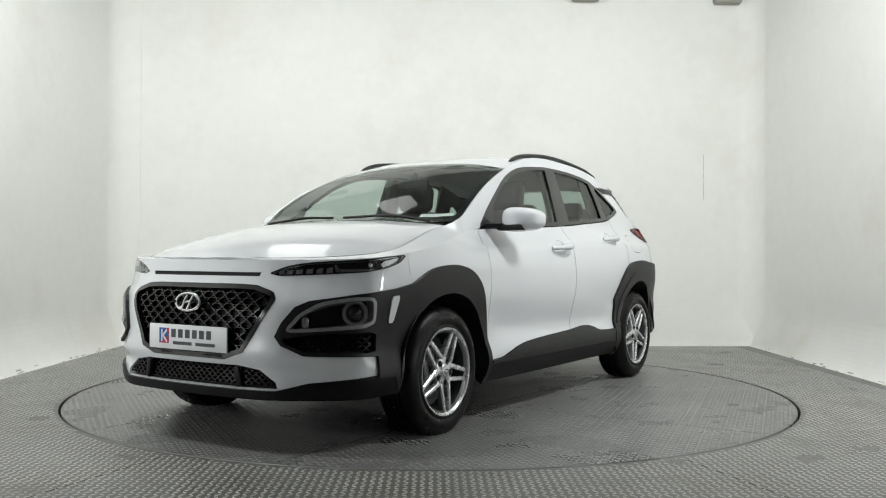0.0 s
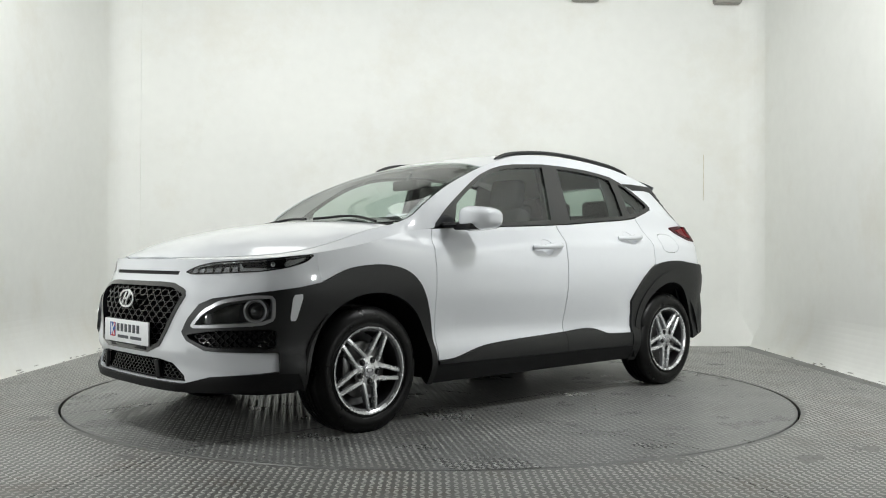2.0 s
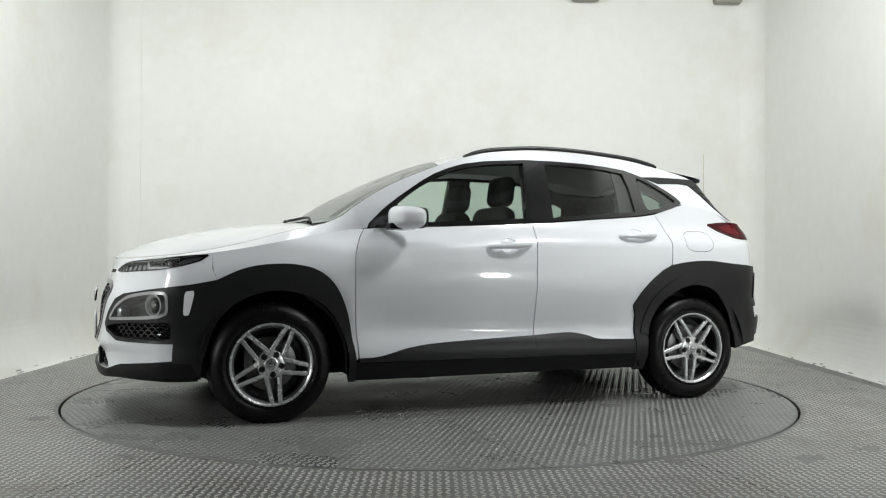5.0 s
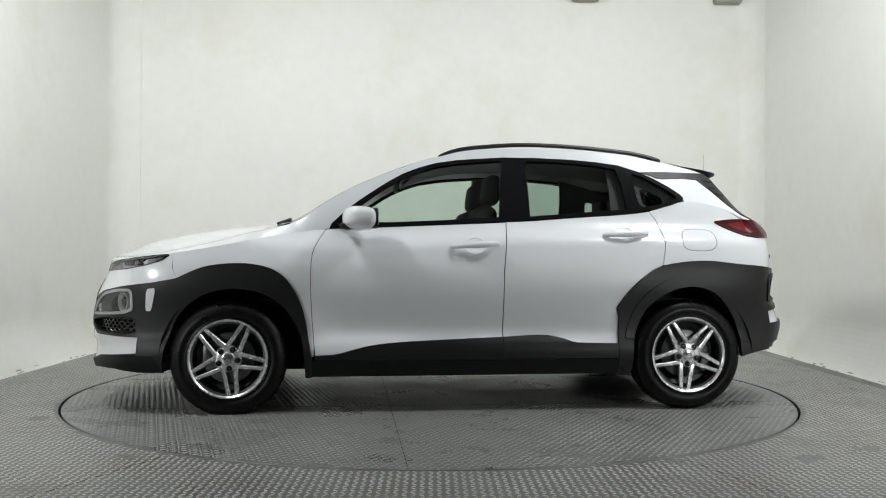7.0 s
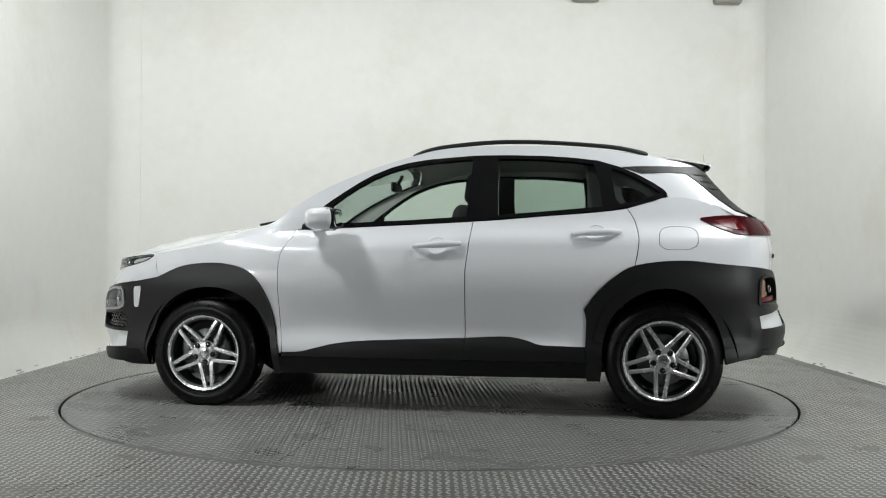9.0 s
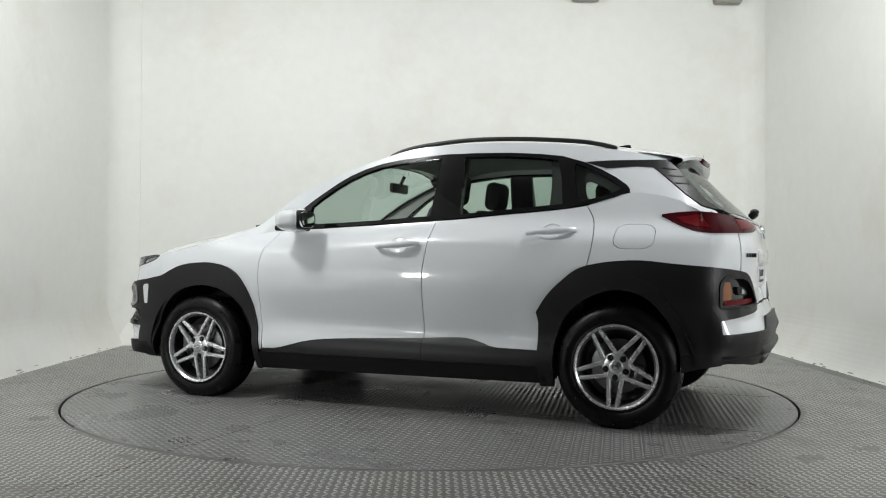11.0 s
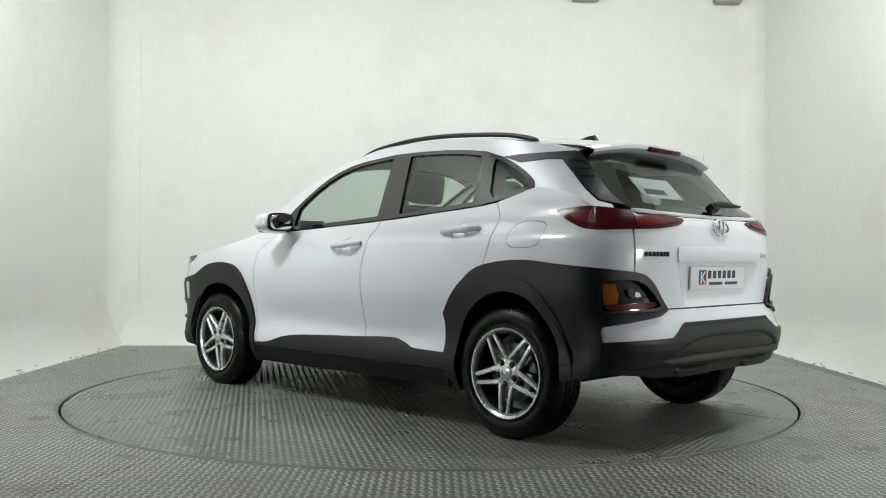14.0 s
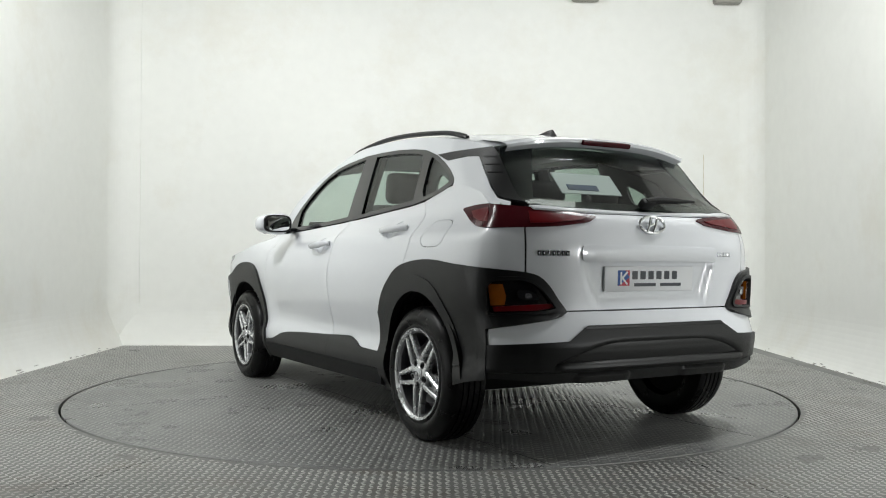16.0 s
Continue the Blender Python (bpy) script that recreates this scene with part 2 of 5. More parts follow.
# ---------- the room ----------
WALL = mat("white_wall_paint", (0.85, 0.855, 0.818), 0.75, grain=0.025, scale=1.1, bump=0.06, bump_scale=30, blot=(0.74, 0.71, 0.62, 0.7, 0.5))
UNSEENWALL = mat("unseen_wall_dark_grey", (0.08, 0.08, 0.08), 0.8, grain=0.05, scale=1.1)
WALLDARK = mat("scuffed_wall_paint", (0.40, 0.39, 0.36), 0.8, grain=0.3, scale=20)
CEIL = mat("ceiling_paint", (0.30, 0.30, 0.29), 0.85, grain=0.03)
STEEL = mat("grey_floor_steel", (0.165, 0.166, 0.158), 0.42, 0.25, grain=0.28, scale=1.7, bump=0.15, bump_scale=90, spread=0.12, blot=(0.13, 0.098, 0.07, 2.6, 0.75))
# shade under the car is put into the turntable studs' darker colour
DISCSTUD = mat("turntable_tread_steel", (0.38, 0.382, 0.37), 0.33, 0.35, grain=0.3, scale=2.3, spread=0.12, blot=(0.17, 0.15, 0.125, 2.2, 0.5))
STUD = mat("worn_tread_steel", (0.50, 0.50, 0.478), 0.37, 0.35, grain=0.3, scale=2.3, spread=0.12, blot=(0.17, 0.14, 0.11, 2.2, 0.7))
DISCSTEEL = mat("grey_turntable_steel", (0.16, 0.162, 0.157), 0.34, 0.25, grain=0.25, scale=1.9, bump=0.15, bump_scale=90, spread=0.12, blot=(0.19, 0.19, 0.18, 1.1, 0.6))
GAP = mat("black_gap", (0.006, 0.006, 0.006), 0.9, grain=0.2)
STAIN = mat("yellowed_wall_stain", (0.62, 0.56, 0.42), 0.8, grain=0.1, scale=9)
FIXTURE = mat("grey_fixture_metal", (0.34, 0.33, 0.30), 0.6, 0.0)
BL, BR, FL, FR = (-3.0, 2.85), (3.19, 3.05), (-3.0, -7.5), (3.0, -7.5)
COVE = 0.13
WBL, WBR, WFL, WFR = (BL[0] - COVE, BL[1] + COVE), (BR[0] + COVE, BR[1] + COVE), (FL[0] - COVE, FL[1]), (FR[0] + COVE, FR[1])


def wall(name, a, b, label, height=3.95, thick=0.15):
    a, b = Vector((*a, 0)), Vector((*b, 0))
    d = (b - a).normalized()
    out = Vector((d.y, -d.x, 0))
    bm = bmesh.new()
    foot = [a - d * thick, b + d * thick, b + d * thick + out * thick, a - d * thick + out * thick]
    low = [bm.verts.new(p - Vector((0, 0, 0.3))) for p in foot]
    top = [bm.verts.new(p + Vector((0, 0, height))) for p in foot]
    for k in range(4):
        bm.faces.new((low[k], low[(k + 1) % 4], top[(k + 1) % 4], top[k]))
    bm.faces.new(low[::-1]), bm.faces.new(top)
    bmesh.ops.recalc_face_normals(bm, faces=bm.faces[:])
    return tagged(finish(name, bm, WALL, smooth=False), label, "wall", kind="structure")


wall("wall_north", WBR, WBL, "plain white painted studio wall behind the car")
wall("wall_west", WBL, WFL, "plain white painted studio side wall, scuffed at foot")
wall("wall_east", WFR, WBR, "white painted studio side wall with chipped foot")
# unseen wall, added near black so that little light bounces from the camera side
wall("unseen_wall_south", WFL, WFR, "unseen dark wall added behind the camera to hold back light").data.materials[0] = UNSEENWALL
bm = bmesh.new()
box(bm, (0.1, -2.2, 4.0), (7.0, 11.2, 0.1))
tagged(finish("ceiling", bm, CEIL, smooth=False), "grey painted studio ceiling", "ceiling", kind="structure")



def prism(rows):
    """A closed solid between two alike outlines, each given as points in order."""
    bm = bmesh.new()
    p, q = [[bm.verts.new(v) for v in row] for row in rows]
    n = len(p)
    for k in range(n):
        bm.faces.new((p[k], p[(k + 1) % n], q[(k + 1) % n], q[k]))
    bm.faces.new(p[::-1]), bm.faces.new(q)
    bmesh.ops.recalc_face_normals(bm, faces=bm.faces[:])
    return bm


def wall_foot(name, a, b, wa, wb, height=0.42):
    """Concave plaster foot that runs from the floor's edge up into the wall."""
    arc = [(math.sin(k / 12 * math.pi / 2) ** 1.25, height * (1 - math.cos(k / 12 * math.pi / 2)) ** 0.8) for k in range(13)] + [(1.04, height), (1.04, -0.02), (0.0, -0.02)]
    rows = [[(p[0] + (q[0] - p[0]) * o, p[1] + (q[1] - p[1]) * o, z) for o, z in arc] for p, q in ((a, wa), (b, wb))]
    part("curved_foot", prism(rows), WALL, bpy.data.objects[name], "white plaster foot curved into the floor", smooth=False)


wall_foot("wall_north", BL, BR, WBL, WBR)
wall_foot("wall_west", FL, BL, WFL, WBL)
wall_foot("wall_east", BR, FR, WBR, WFR)
for name, c, sx in (("wall_west", WBL, 1), ("wall_east", WBR, -1)):
    arc = [(c[0] + sx * 0.24 * (1 - math.sin(math.pi / 2 * k / 12)), c[1] - 0.24 * (1 - math.cos(math.pi / 2 * k / 12)) - 0.003) for k in range(13)] + [(c[0] - sx * 0.03, c[1] - 0.24), (c[0] - sx * 0.03, c[1] + 0.03), (c[0] + sx * 0.24, c[1] + 0.03)]
    part("rounded_corner", prism([[(x, y, z) for x, y in arc] for z in (0.06, 3.94)]), WALL, bpy.data.objects[name], "white plastered inner corner, rounded", smooth=False)

# floor sheet with the round hole for the turntable
R_DISC = 2.25
bm = bmesh.new()
N = 160
inner, outer = [], []
for k in range(N):
    a = 2 * math.pi * k / N
    c, s = math.cos(a), math.sin(a)
    inner.append(bm.verts.new((R_DISC * c, R_DISC * s, 0)))
    f = min(3.4 / abs(c) if abs(c) > 1e-6 else 99, (3.3 if s > 0 else 7.7) / abs(s) if abs(s) > 1e-6 else 99)
    outer.append(bm.verts.new((f * c, f * s, 0)))
for k in range(N):
    bm.faces.new((inner[k], outer[k], outer[(k + 1) % N], inner[(k + 1) % N]))
low = [bm.verts.new((v.co.x, v.co.y, -0.06)) for v in inner]
for k in range(N):
    bm.faces.new((inner[k], inner[(k + 1) % N], low[(k + 1) % N], low[k]))
bmesh.ops.recalc_face_normals(bm, faces=bm.faces[:])
if sum(f.normal.z for f in bm.faces) < 0:
    bmesh.ops.reverse_faces(bm, faces=bm.faces[:])
floor = tagged(finish("floor", bm, STEEL, smooth=False), "worn grey steel tread plate floor of the studio", "floor", kind="structure")
bm = bmesh.new()
box(bm, (0, 0, -0.1), (4.8, 4.8, 0.02))
tagged(finish("floor_pit", bm, GAP, smooth=False), "dark shallow pit under the turntable", "floor", kind="structure")

disc = tagged(new("turntable"), "round grey steel tread plate car turntable, worn and dusty", "turntable")
bm = bmesh.new()
lathe(bm, [(0.0, 0.0), (0.8, 0.0), (1.6, 0.0), (R_DISC - 0.018, 0.0), (R_DISC - 0.014, -0.004), (R_DISC - 0.014, -0.06), (0.0, -0.06)], (0, 0, 0), 160)
bmesh.ops.rotate(bm, matrix=Matrix.Rotation(radians(90), 3, "X"), verts=bm.verts[:])
bmesh.ops.recalc_face_normals(bm, faces=bm.faces[:])
part("deck", bm, DISCSTEEL, disc, smooth=False)


def tread(name, keep, parent, material, turn=0.0, pitch=0.032, height=0.003, at=(0, 0), half=3.3):
    """Raised lens-shaped studs in a chequer of two directions."""
    n = int(half / pitch)
    i, j = np.meshgrid(np.arange(-n, n + 1), np.arange(-n, n + 1), indexing="ij")
    u, v = i.ravel() * pitch, j.ravel() * pitch
    ct, st = math.cos(turn), math.sin(turn)
    x, y = at[0] + ct * u - st * v, at[1] + st * u + ct * v
    ok = keep(x, y)
    x, y, odd = x[ok], y[ok], ((i + j).ravel()[ok] % 2)
    a = turn + math.pi / 4 + odd * math.pi / 2
    dx, dy = np.cos(a), np.sin(a)
    L, W = pitch * 0.50, pitch * 0.19
    shape = [(L, 0, 0), (0, W, 0), (-L, 0, 0), (0, -W, 0), (L * 0.45, 0, height), (-L * 0.45, 0, height)]
    co = np.stack([np.stack([x + dx * p - dy * q, y + dy * p + dx * q, np.full_like(x, r + 0.0002)], -1) for p, q, r in shape], 1)
    m = len(x)
    tri = np.array([(0, 1, 4), (1, 5, 4), (1, 2, 5), (2, 3, 5), (3, 4, 5), (3, 0, 4)])
    faces = (np.arange(m)[:, None, None] * 6 + tri[None]).reshape(-1)
    me = bpy.data.meshes.new(name)
    me.vertices.add(m * 6), me.loops.add(len(faces)), me.polygons.add(m * 6)
    me.vertices.foreach_set("co", co.ravel().astype(np.float32))
    me.loops.foreach_set("vertex_index", faces.astype(np.int32))
    me.polygons.foreach_set("loop_start", np.arange(0, len(faces), 3, dtype=np.int32))
    me.update(), me.validate()
    me.materials.append(material)
    ob = new(name, me)
    ob.parent = parent
    return tagged(ob, kind="stuff")


tread("tread_studs", lambda x, y: (np.hypot(x, y) > R_DISC + 0.02) & (y > -7.45) & (y < 2.84 + 0.03 * (x + 3)) & (abs(x) < 3.02), floor, STUD, 0.0, half=7.6)
tread("tread_studs", lambda x, y: (np.hypot(x, y) < R_DISC - 0.03) & (abs(y) < 0.61), disc, DISCSTUD, radians(12))
tread("tread_studs", lambda x, y: (np.hypot(x, y) < R_DISC - 0.03) & (abs(y) > 0.63), disc, DISCSTUD, radians(57))


def strip(bm, a, b, width, z0, z1):
    a, b = Vector((*a, 0)), Vector((*b, 0))
    d = b - a
    box(bm, (a + b) / 2 + Vector((0, 0, (z0 + z1) / 2)), (d.length, width, z1 - z0), Matrix.Rotation(math.atan2(d.y, d.x), 4, "Z"))


for a, b in (((-1.16, -2.02), (-1.62, -3.1)), ((1.10, -2.04), (1.44, -3.1))):
    bm = bmesh.new()
    strip(bm, a, b, 0.004, 0.0002, 0.0008)
    part("plate_seam", bm, GAP, floor, smooth=False)
for a, b in (((-2.1, 0.62), (2.1, 0.62)), ((-2.1, -0.62), (2.1, -0.62)), ((0.3, -2.2), (0.3, 2.2))):
    bm = bmesh.new()
    strip(bm, a, b, 0.003, 0.0002, 0.0008)
    part("plate_seam", bm, GAP, disc, smooth=False)

# ceiling lights and small grey blocks along the wall top
LIGHT = mat("diffuser_glow", (1, 0.985, 0.95), 0.6, grain=0.0, emit=0.3)
for at, target, sx, sy, power in SOFTBOXES:
    lamp = tagged(new("ceiling_softbox"), "unseen white diffused softbox hung under the studio ceiling", "softbox", "studio softboxes")
    lamp.location = at
    aim = look((0, 0, 0), Vector(target) - Vector(at))
    bm = bmesh.new()
    box(bm, (0, 0, 0.075), (sx + 0.12, sy + 0.12, 0.08), bevel=0.01)
    bm.transform(aim)
    part("frame", bm, FIXTURE, lamp)
    bm = bmesh.new()
    box(bm, (0, 0, 0.02), (sx, sy, 0.02))
    bm.transform(aim)
    part("diffuser", bm, LIGHT, lamp, smooth=False)
    for k in (-1, 1):
        bm = bmesh.new()
        tube(bm, [(k * sx * 0.4, k * 0.4 * sy * (sy > sx), 0.05), (k * sx * 0.4, k * 0.4 * sy * (sy > sx) + 0.001, 3.96 - at[2])], 0.006, 6)
        part("hanger", bm, FIXTURE, lamp)
for side in (-1, 1):
    lamp = tagged(new("floodlight"), "black square floodlight on a tripod beside the studio wall", "floodlight", "studio floodlights")
    lamp.location = (2.62 * side, -3.15, 0)
    aim = look((0, 0, 0.93), (-0.52 * side, 6.05, 0.55))
    bm = bmesh.new()
    box(bm, (0, 0, 0.055), (0.40, 0.32, 0.09), bevel=0.012)
    bm.transform(aim)
    part("housing", bm, BLACK, lamp, "black metal lamp housing")
    bm = bmesh.new()
    for k in range(-3, 4):
        box(bm, (0.052 * k, 0, 0.115), (0.008, 0.27, 0.03))
    bm.transform(aim)
    part("cooling_fins", bm, BLACK, lamp)
    bm = bmesh.new()
    tube(bm, [(0, 0, 0.30), (0, 0.001, 0.88)], 0.014, 10)
    part("pole", bm, BLACK, lamp)
    for k in range(3):
        a = radians(90 + 120 * k)
        bm = bmesh.new()
        tube(bm, [(0.012 * math.cos(a), 0.012 * math.sin(a), 0.42), (0.33 * math.cos(a), 0.33 * math.sin(a), 0.012)], 0.010, 8)
        part("leg", bm, BLACK, lamp)
for x in (-2.82, -1.66, -0.05, 1.53, 2.98):
    br = tagged(new("wall_top_block"), "small grey block at the wall top", "bracket", "brackets along the wall top")
    br.location = (x, 2.92 + 0.0323 * (x + 3), 3.515)
    bm = bmesh.new()
    box(bm, (0, 0, 0), (0.28, 0.10, 0.10), bevel=0.02)
    part("housing", bm, FIXTURE, br)
    bm = bmesh.new()
    box(bm, (0, 0.03, 0.1), (0.05, 0.04, 0.14), bevel=0.008)
    part("arm", bm, FIXTURE, br)


# scuffs along the wall feet, a crack and a yellowed patch
def flakes(wall_name, a, b, n, seed):
    rnd = random.Random(seed)
    a, b = Vector((*a, 0)), Vector((*b, 0))
    d = (b - a).normalized()
    inward = Vector((-d.y, d.x, 0))
    for k in range(n):
        bm = bmesh.new()
        c = a.lerp(b, rnd.random()) + inward * 0.003 + Vector((0, 0, 0.005 + 0.03 * rnd.random() ** 2))
        m = rnd.randint(5, 8)
        w, h = rnd.uniform(0.015, 0.07), rnd.uniform(0.003, 0.008)
        vs = [bm.verts.new(c + d * w * math.cos(2 * math.pi * q / m) * rnd.uniform(0.5, 1) + Vector((0, 0, h * math.sin(2 * math.pi * q / m) * rnd.uniform(0.5, 1)))) for q in range(m)]
        bm.faces.new(vs)
        top_f = bmesh.ops.extrude_face_region(bm, geom=bm.faces[:])["geom"]
        bmesh.ops.translate(bm, vec=-inward * 0.002, verts=[g for g in top_f if isinstance(g, bmesh.types.BMVert)])
        part("scuff", bm, WALLDARK, bpy.data.objects[wall_name], smooth=False)


flakes("wall_west", (-3.0, 2.5), (-3.0, -0.2), 12, 3)
flakes("wall_east", (3.05, -0.6), (3.18, 2.6), 22, 5)
north = bpy.data.objects["wall_north"]


def on_north(x, z, out=0.003):
    return Vector((x, 2.85 + COVE + (x + 3.0 + COVE) * 0.0309 - out, z))


bm = bmesh.new()
tube(bm, [on_north(2.755 + 0.0012 * math.sin(k * 1.7), 1.47 + 0.046 * k, 0.001) for k in range(11)], 0.0028, 6)
part("wall_crack", bm, STAIN, north)

# ---------- the car: surfaces ----------
car = tagged(new("car"), "white compact crossover car with dark grey plastic cladding", "car")
PLAN = smooth_curve([(2.045, 0), (2.042, 0.18), (2.026, 0.35), (2.0, 0.47), (1.955, 0.565), (1.88, 0.68), (1.79, 0.775), (1.71, 0.822), (1.6, 0.85), (1.4, 0.866), (1.0, 0.870), (0.5, 0.872), (0, 0.874), (-0.5, 0.874),
                     (-1.0, 0.874), (-1.4, 0.874), (-1.65, 0.866), (-1.80, 0.85), (-1.88, 0.818), (-1.945, 0.74), (-2.005, 0.61), (-2.038, 0.48), (-2.052, 0.30), (-2.055, 0)], 16)
_step = np.hypot(*np.diff(PLAN, axis=0).T)
ARC = np.concatenate([[0], np.cumsum(_step)])
_d = np.gradient(PLAN, axis=0)
NRM = np.stack([-_d[:, 1], _d[:, 0]], -1) * -1
NRM /= np.linalg.norm(NRM, axis=1)[:, None]
NRM[0], NRM[-1] = (1, 0), (-1, 0)
TOTAL = ARC[-1]
MID = len(PLAN) // 2


def SX(x, z):
    """A point of the belt, by its length along the car."""
    return (float(np.interp(-x, -PLAN[:, 0], ARC)), z)


def FY(y, z):
    """A point of the belt on the nose, by its distance from the middle."""
    return (math.copysign(float(np.interp(abs(y), PLAN[:MID, 1], ARC[:MID])), y), z)


def RY(y, z):
    """A point of the belt on the tail."""
    w = float(np.interp(abs(y), PLAN[:MID - 1:-1, 1], ARC[:MID - 1:-1]))
    return (w if y >= 0 else 2 * TOTAL - w, z)


IN_SIDE = along([(0.15, 0.09), (0.22, 0.05), (0.29, 0.015), (0.36, 0.010), (0.44, 0.030), (0.56, 0.022), (0.66, 0.006), (0.72, 0.0), (0.80, 0.002), (0.87, 0.014), (0.93, 0.028), (0.955, 0.034), (0.968, 0.040), (0.98, 0.049), (1.03, 0.096), (1.06, 0.120), (1.10, 0.138), (1.16, 0.158), (1.25, 0.19)])
IN_FRONT = along([(0.15, 0.08), (0.22, 0.02), (0.28, 0.0), (0.36, 0.008), (0.41, -0.012), (0.5, -0.002), (0.62, 0.006), (0.68, 0.024), (0.73, 0.05), (0.79, 0.072), (0.85, 0.085), (0.95, 0.12)])
IN_REAR = along([(0.15, 0.05), (0.26, 0.01), (0.31, -0.012), (0.37, -0.035), (0.44, -0.054), (0.47, -0.058), (0.50, -0.056), (0.57, -0.030), (0.60, -0.020), (0.63, -0.002), (0.75, 0.0), (0.90, -0.005), (0.97, 0.004), (1.03, 0.02), (1.08, 0.06), (1.14, 0.10), (1.25, 0.2)])


def belt(w, z):
    flip = 1
    if w < 0:
        w, flip = -w, -1
    if w > TOTAL:
        w, flip = 2 * TOTAL - w, -1
    x, y = np.interp(w, ARC, PLAN[:, 0]), np.interp(w, ARC, PLAN[:, 1])
    nx, ny = np.interp(w, ARC, NRM[:, 0]), np.interp(w, ARC, NRM[:, 1])
    end = IN_FRONT(z)[0] if x > 0 else IN_REAR(z)[0]
    k = min(1.0, (nx * nx) ** (1.0 if x > 0 else 1.6) * 1.22)
    lift = 0.06 * min(1.0, max(0.0, x + 0.4)) * min(1.0, max(0.0, (z - 0.82) / 0.12)) * (1.0 if x < 0.8 else max(0.0, 1 - (x - 0.8) / 0.5))
    d = IN_SIDE(z + lift)[0] * (1 - k) + end * k
    hollow = min(1.0, max(0.0, (0.74 - x) / 0.16)) * min(1.0, max(0.0, (x + 0.98) / 0.16))
    d += 0.017 * hollow * math.exp(-((z - 0.455 - 0.03 * x) / (0.10 if z > 0.455 + 0.03 * x else 0.045)) ** 2)
    return (x - nx * d, flip * max(0.0, y - ny * d), z)


# long curves of the upper body: shoulder, roof edge, middle line
SHOULDER = along([(-2.06, 1.06), (-1.95, 1.08), (-1.8, 1.13), (-1.6, 1.19), (-1.44, 1.205), (-1.265, 1.155), (-1.09, 1.128), (-0.757, 1.102), (-0.38, 1.073), (0.3, 1.04), (0.69, 1.022), (0.9, 0.995), (1.1, 0.955), (1.3, 0.915), (1.5, 0.883), (1.7, 0.862), (1.85, 0.853), (1.95, 0.85), (2.05, 0.85)])
EDGE = along([(-2.03, 0.60, 1.062), (-1.92, 0.605, 1.10), (-1.82, 0.60, 1.16), (-1.72, 0.585, 1.27), (-1.62, 0.575, 1.375), (-1.5, 0.58, 1.415), (-1.3, 0.592, 1.455), (-1.06, 0.60, 1.49), (-0.755, 0.605, 1.512), (-0.36, 0.607, 1.515), (-0.15, 0.607, 1.50), (0.01, 0.62, 1.462), (0.236, 0.648, 1.39),
              (0.50, 0.688, 1.28), (0.69, 0.71, 1.17), (0.80, 0.71, 1.088), (0.90, 0.70, 1.046), (1.1, 0.70, 1.0), (1.3, 0.735, 0.945), (1.5, 0.765, 0.90), (1.65, 0.72, 0.876), (1.8, 0.59, 0.862), (1.9, 0.41, 0.857), (1.95, 0.22, 0.855), (1.965, 0.01, 0.854)])
MIDDLE = along([(-2.03, 1.065), (-1.99, 1.085), (-1.9, 1.165), (-1.8, 1.265), (-1.7, 1.375), (-1.66, 1.44), (-1.5, 1.478), (-1.24, 1.518), (-1.0, 1.535), (-0.6, 1.546), (-0.2, 1.532), (0.05, 1.485), (0.3, 1.40), (0.6, 1.258), (0.8, 1.142), (0.9, 1.09), (0.97, 1.072), (1.14, 1.062), (1.42, 1.028), (1.7, 0.968), (1.85, 0.918), (1.93, 0.882), (1.965, 0.854)])


_rows = []
for _k in range(0, len(PLAN), 2):
    _z = SHOULDER(PLAN[_k, 0])[0]
    _rows.append(belt(ARC[_k], _z))
_rows = np.array(_rows)[::-1]


def foot(x):
    """Where the belt's top edge runs at x on the side."""
    return (x, float(np.interp(x, _rows[:, 0], _rows[:, 1])), float(np.interp(x, _rows[:, 0], _rows[:, 2])))


def flank(x, z):
    """The side above the shoulder: window band and pillars."""
    _, y0, z0 = foot(x)
    y1, z1 = EDGE(x)
    t = (z - z0) / max(0.003, z1 - z0)
    return (x, y0 + (y1 - y0) * t + 0.016 * max(0.0, t * (1 - t)), z0 + (z1 - z0) * t)


def top(x, y):
    """Bonnet, windscreen, roof and rear window."""
    ye, ze = EDGE(x)
    zm = MIDDLE(x)[0]
    t = min(1.3, abs(y) / max(0.02, ye))
    p = 2.6 if -1.6 < x < 0.2 else 2.2
    return (x, y, ze + (zm - ze) * (1 - t ** p))


def edge_line(x0, x1, inset, n=14):
    """Points (x, y) along the roof edge, inset towards the middle."""
    return [(x0 + (x1 - x0) * k / n, EDGE(x0 + (x1 - x0) * k / n)[0] - inset) for k in range(n + 1)]


def both(half):
    """A closed outline from its left half, which runs from the middle to the middle."""
    return half + [(a, -b) for a, b in half[::-1] if abs(b) > 1e-4]


def mirrored(half):
    """The same for outlines on nose and tail, in belt lengths from the middle."""
    return half + [(-a, b) for a, b in half[::-1] if abs(a) > 1e-4]


def tail_mirrored(half):
    return half + [(2 * TOTAL - a, b) for a, b in half[::-1] if abs(a - TOTAL) > 1e-4]


def panel(name, poly, surf, material, parent, label="", pair=True, gap=0.0, **more):
    if gap:
        poly = shrink(poly, gap)
    if surf is flank:
        more["sign"] = -1
    ob = part(name, sheet(poly, surf, **more), material, parent, label)
    if pair:
        return ob, twin(ob)
    return ob


def shoulder_line(x0, x1, n=10, drop=0.0):
    return [SX(x0 + (x1 - x0) * k / n, SHOULDER(x0 + (x1 - x0) * k / n)[0] - drop) for k in range(n + 1)]


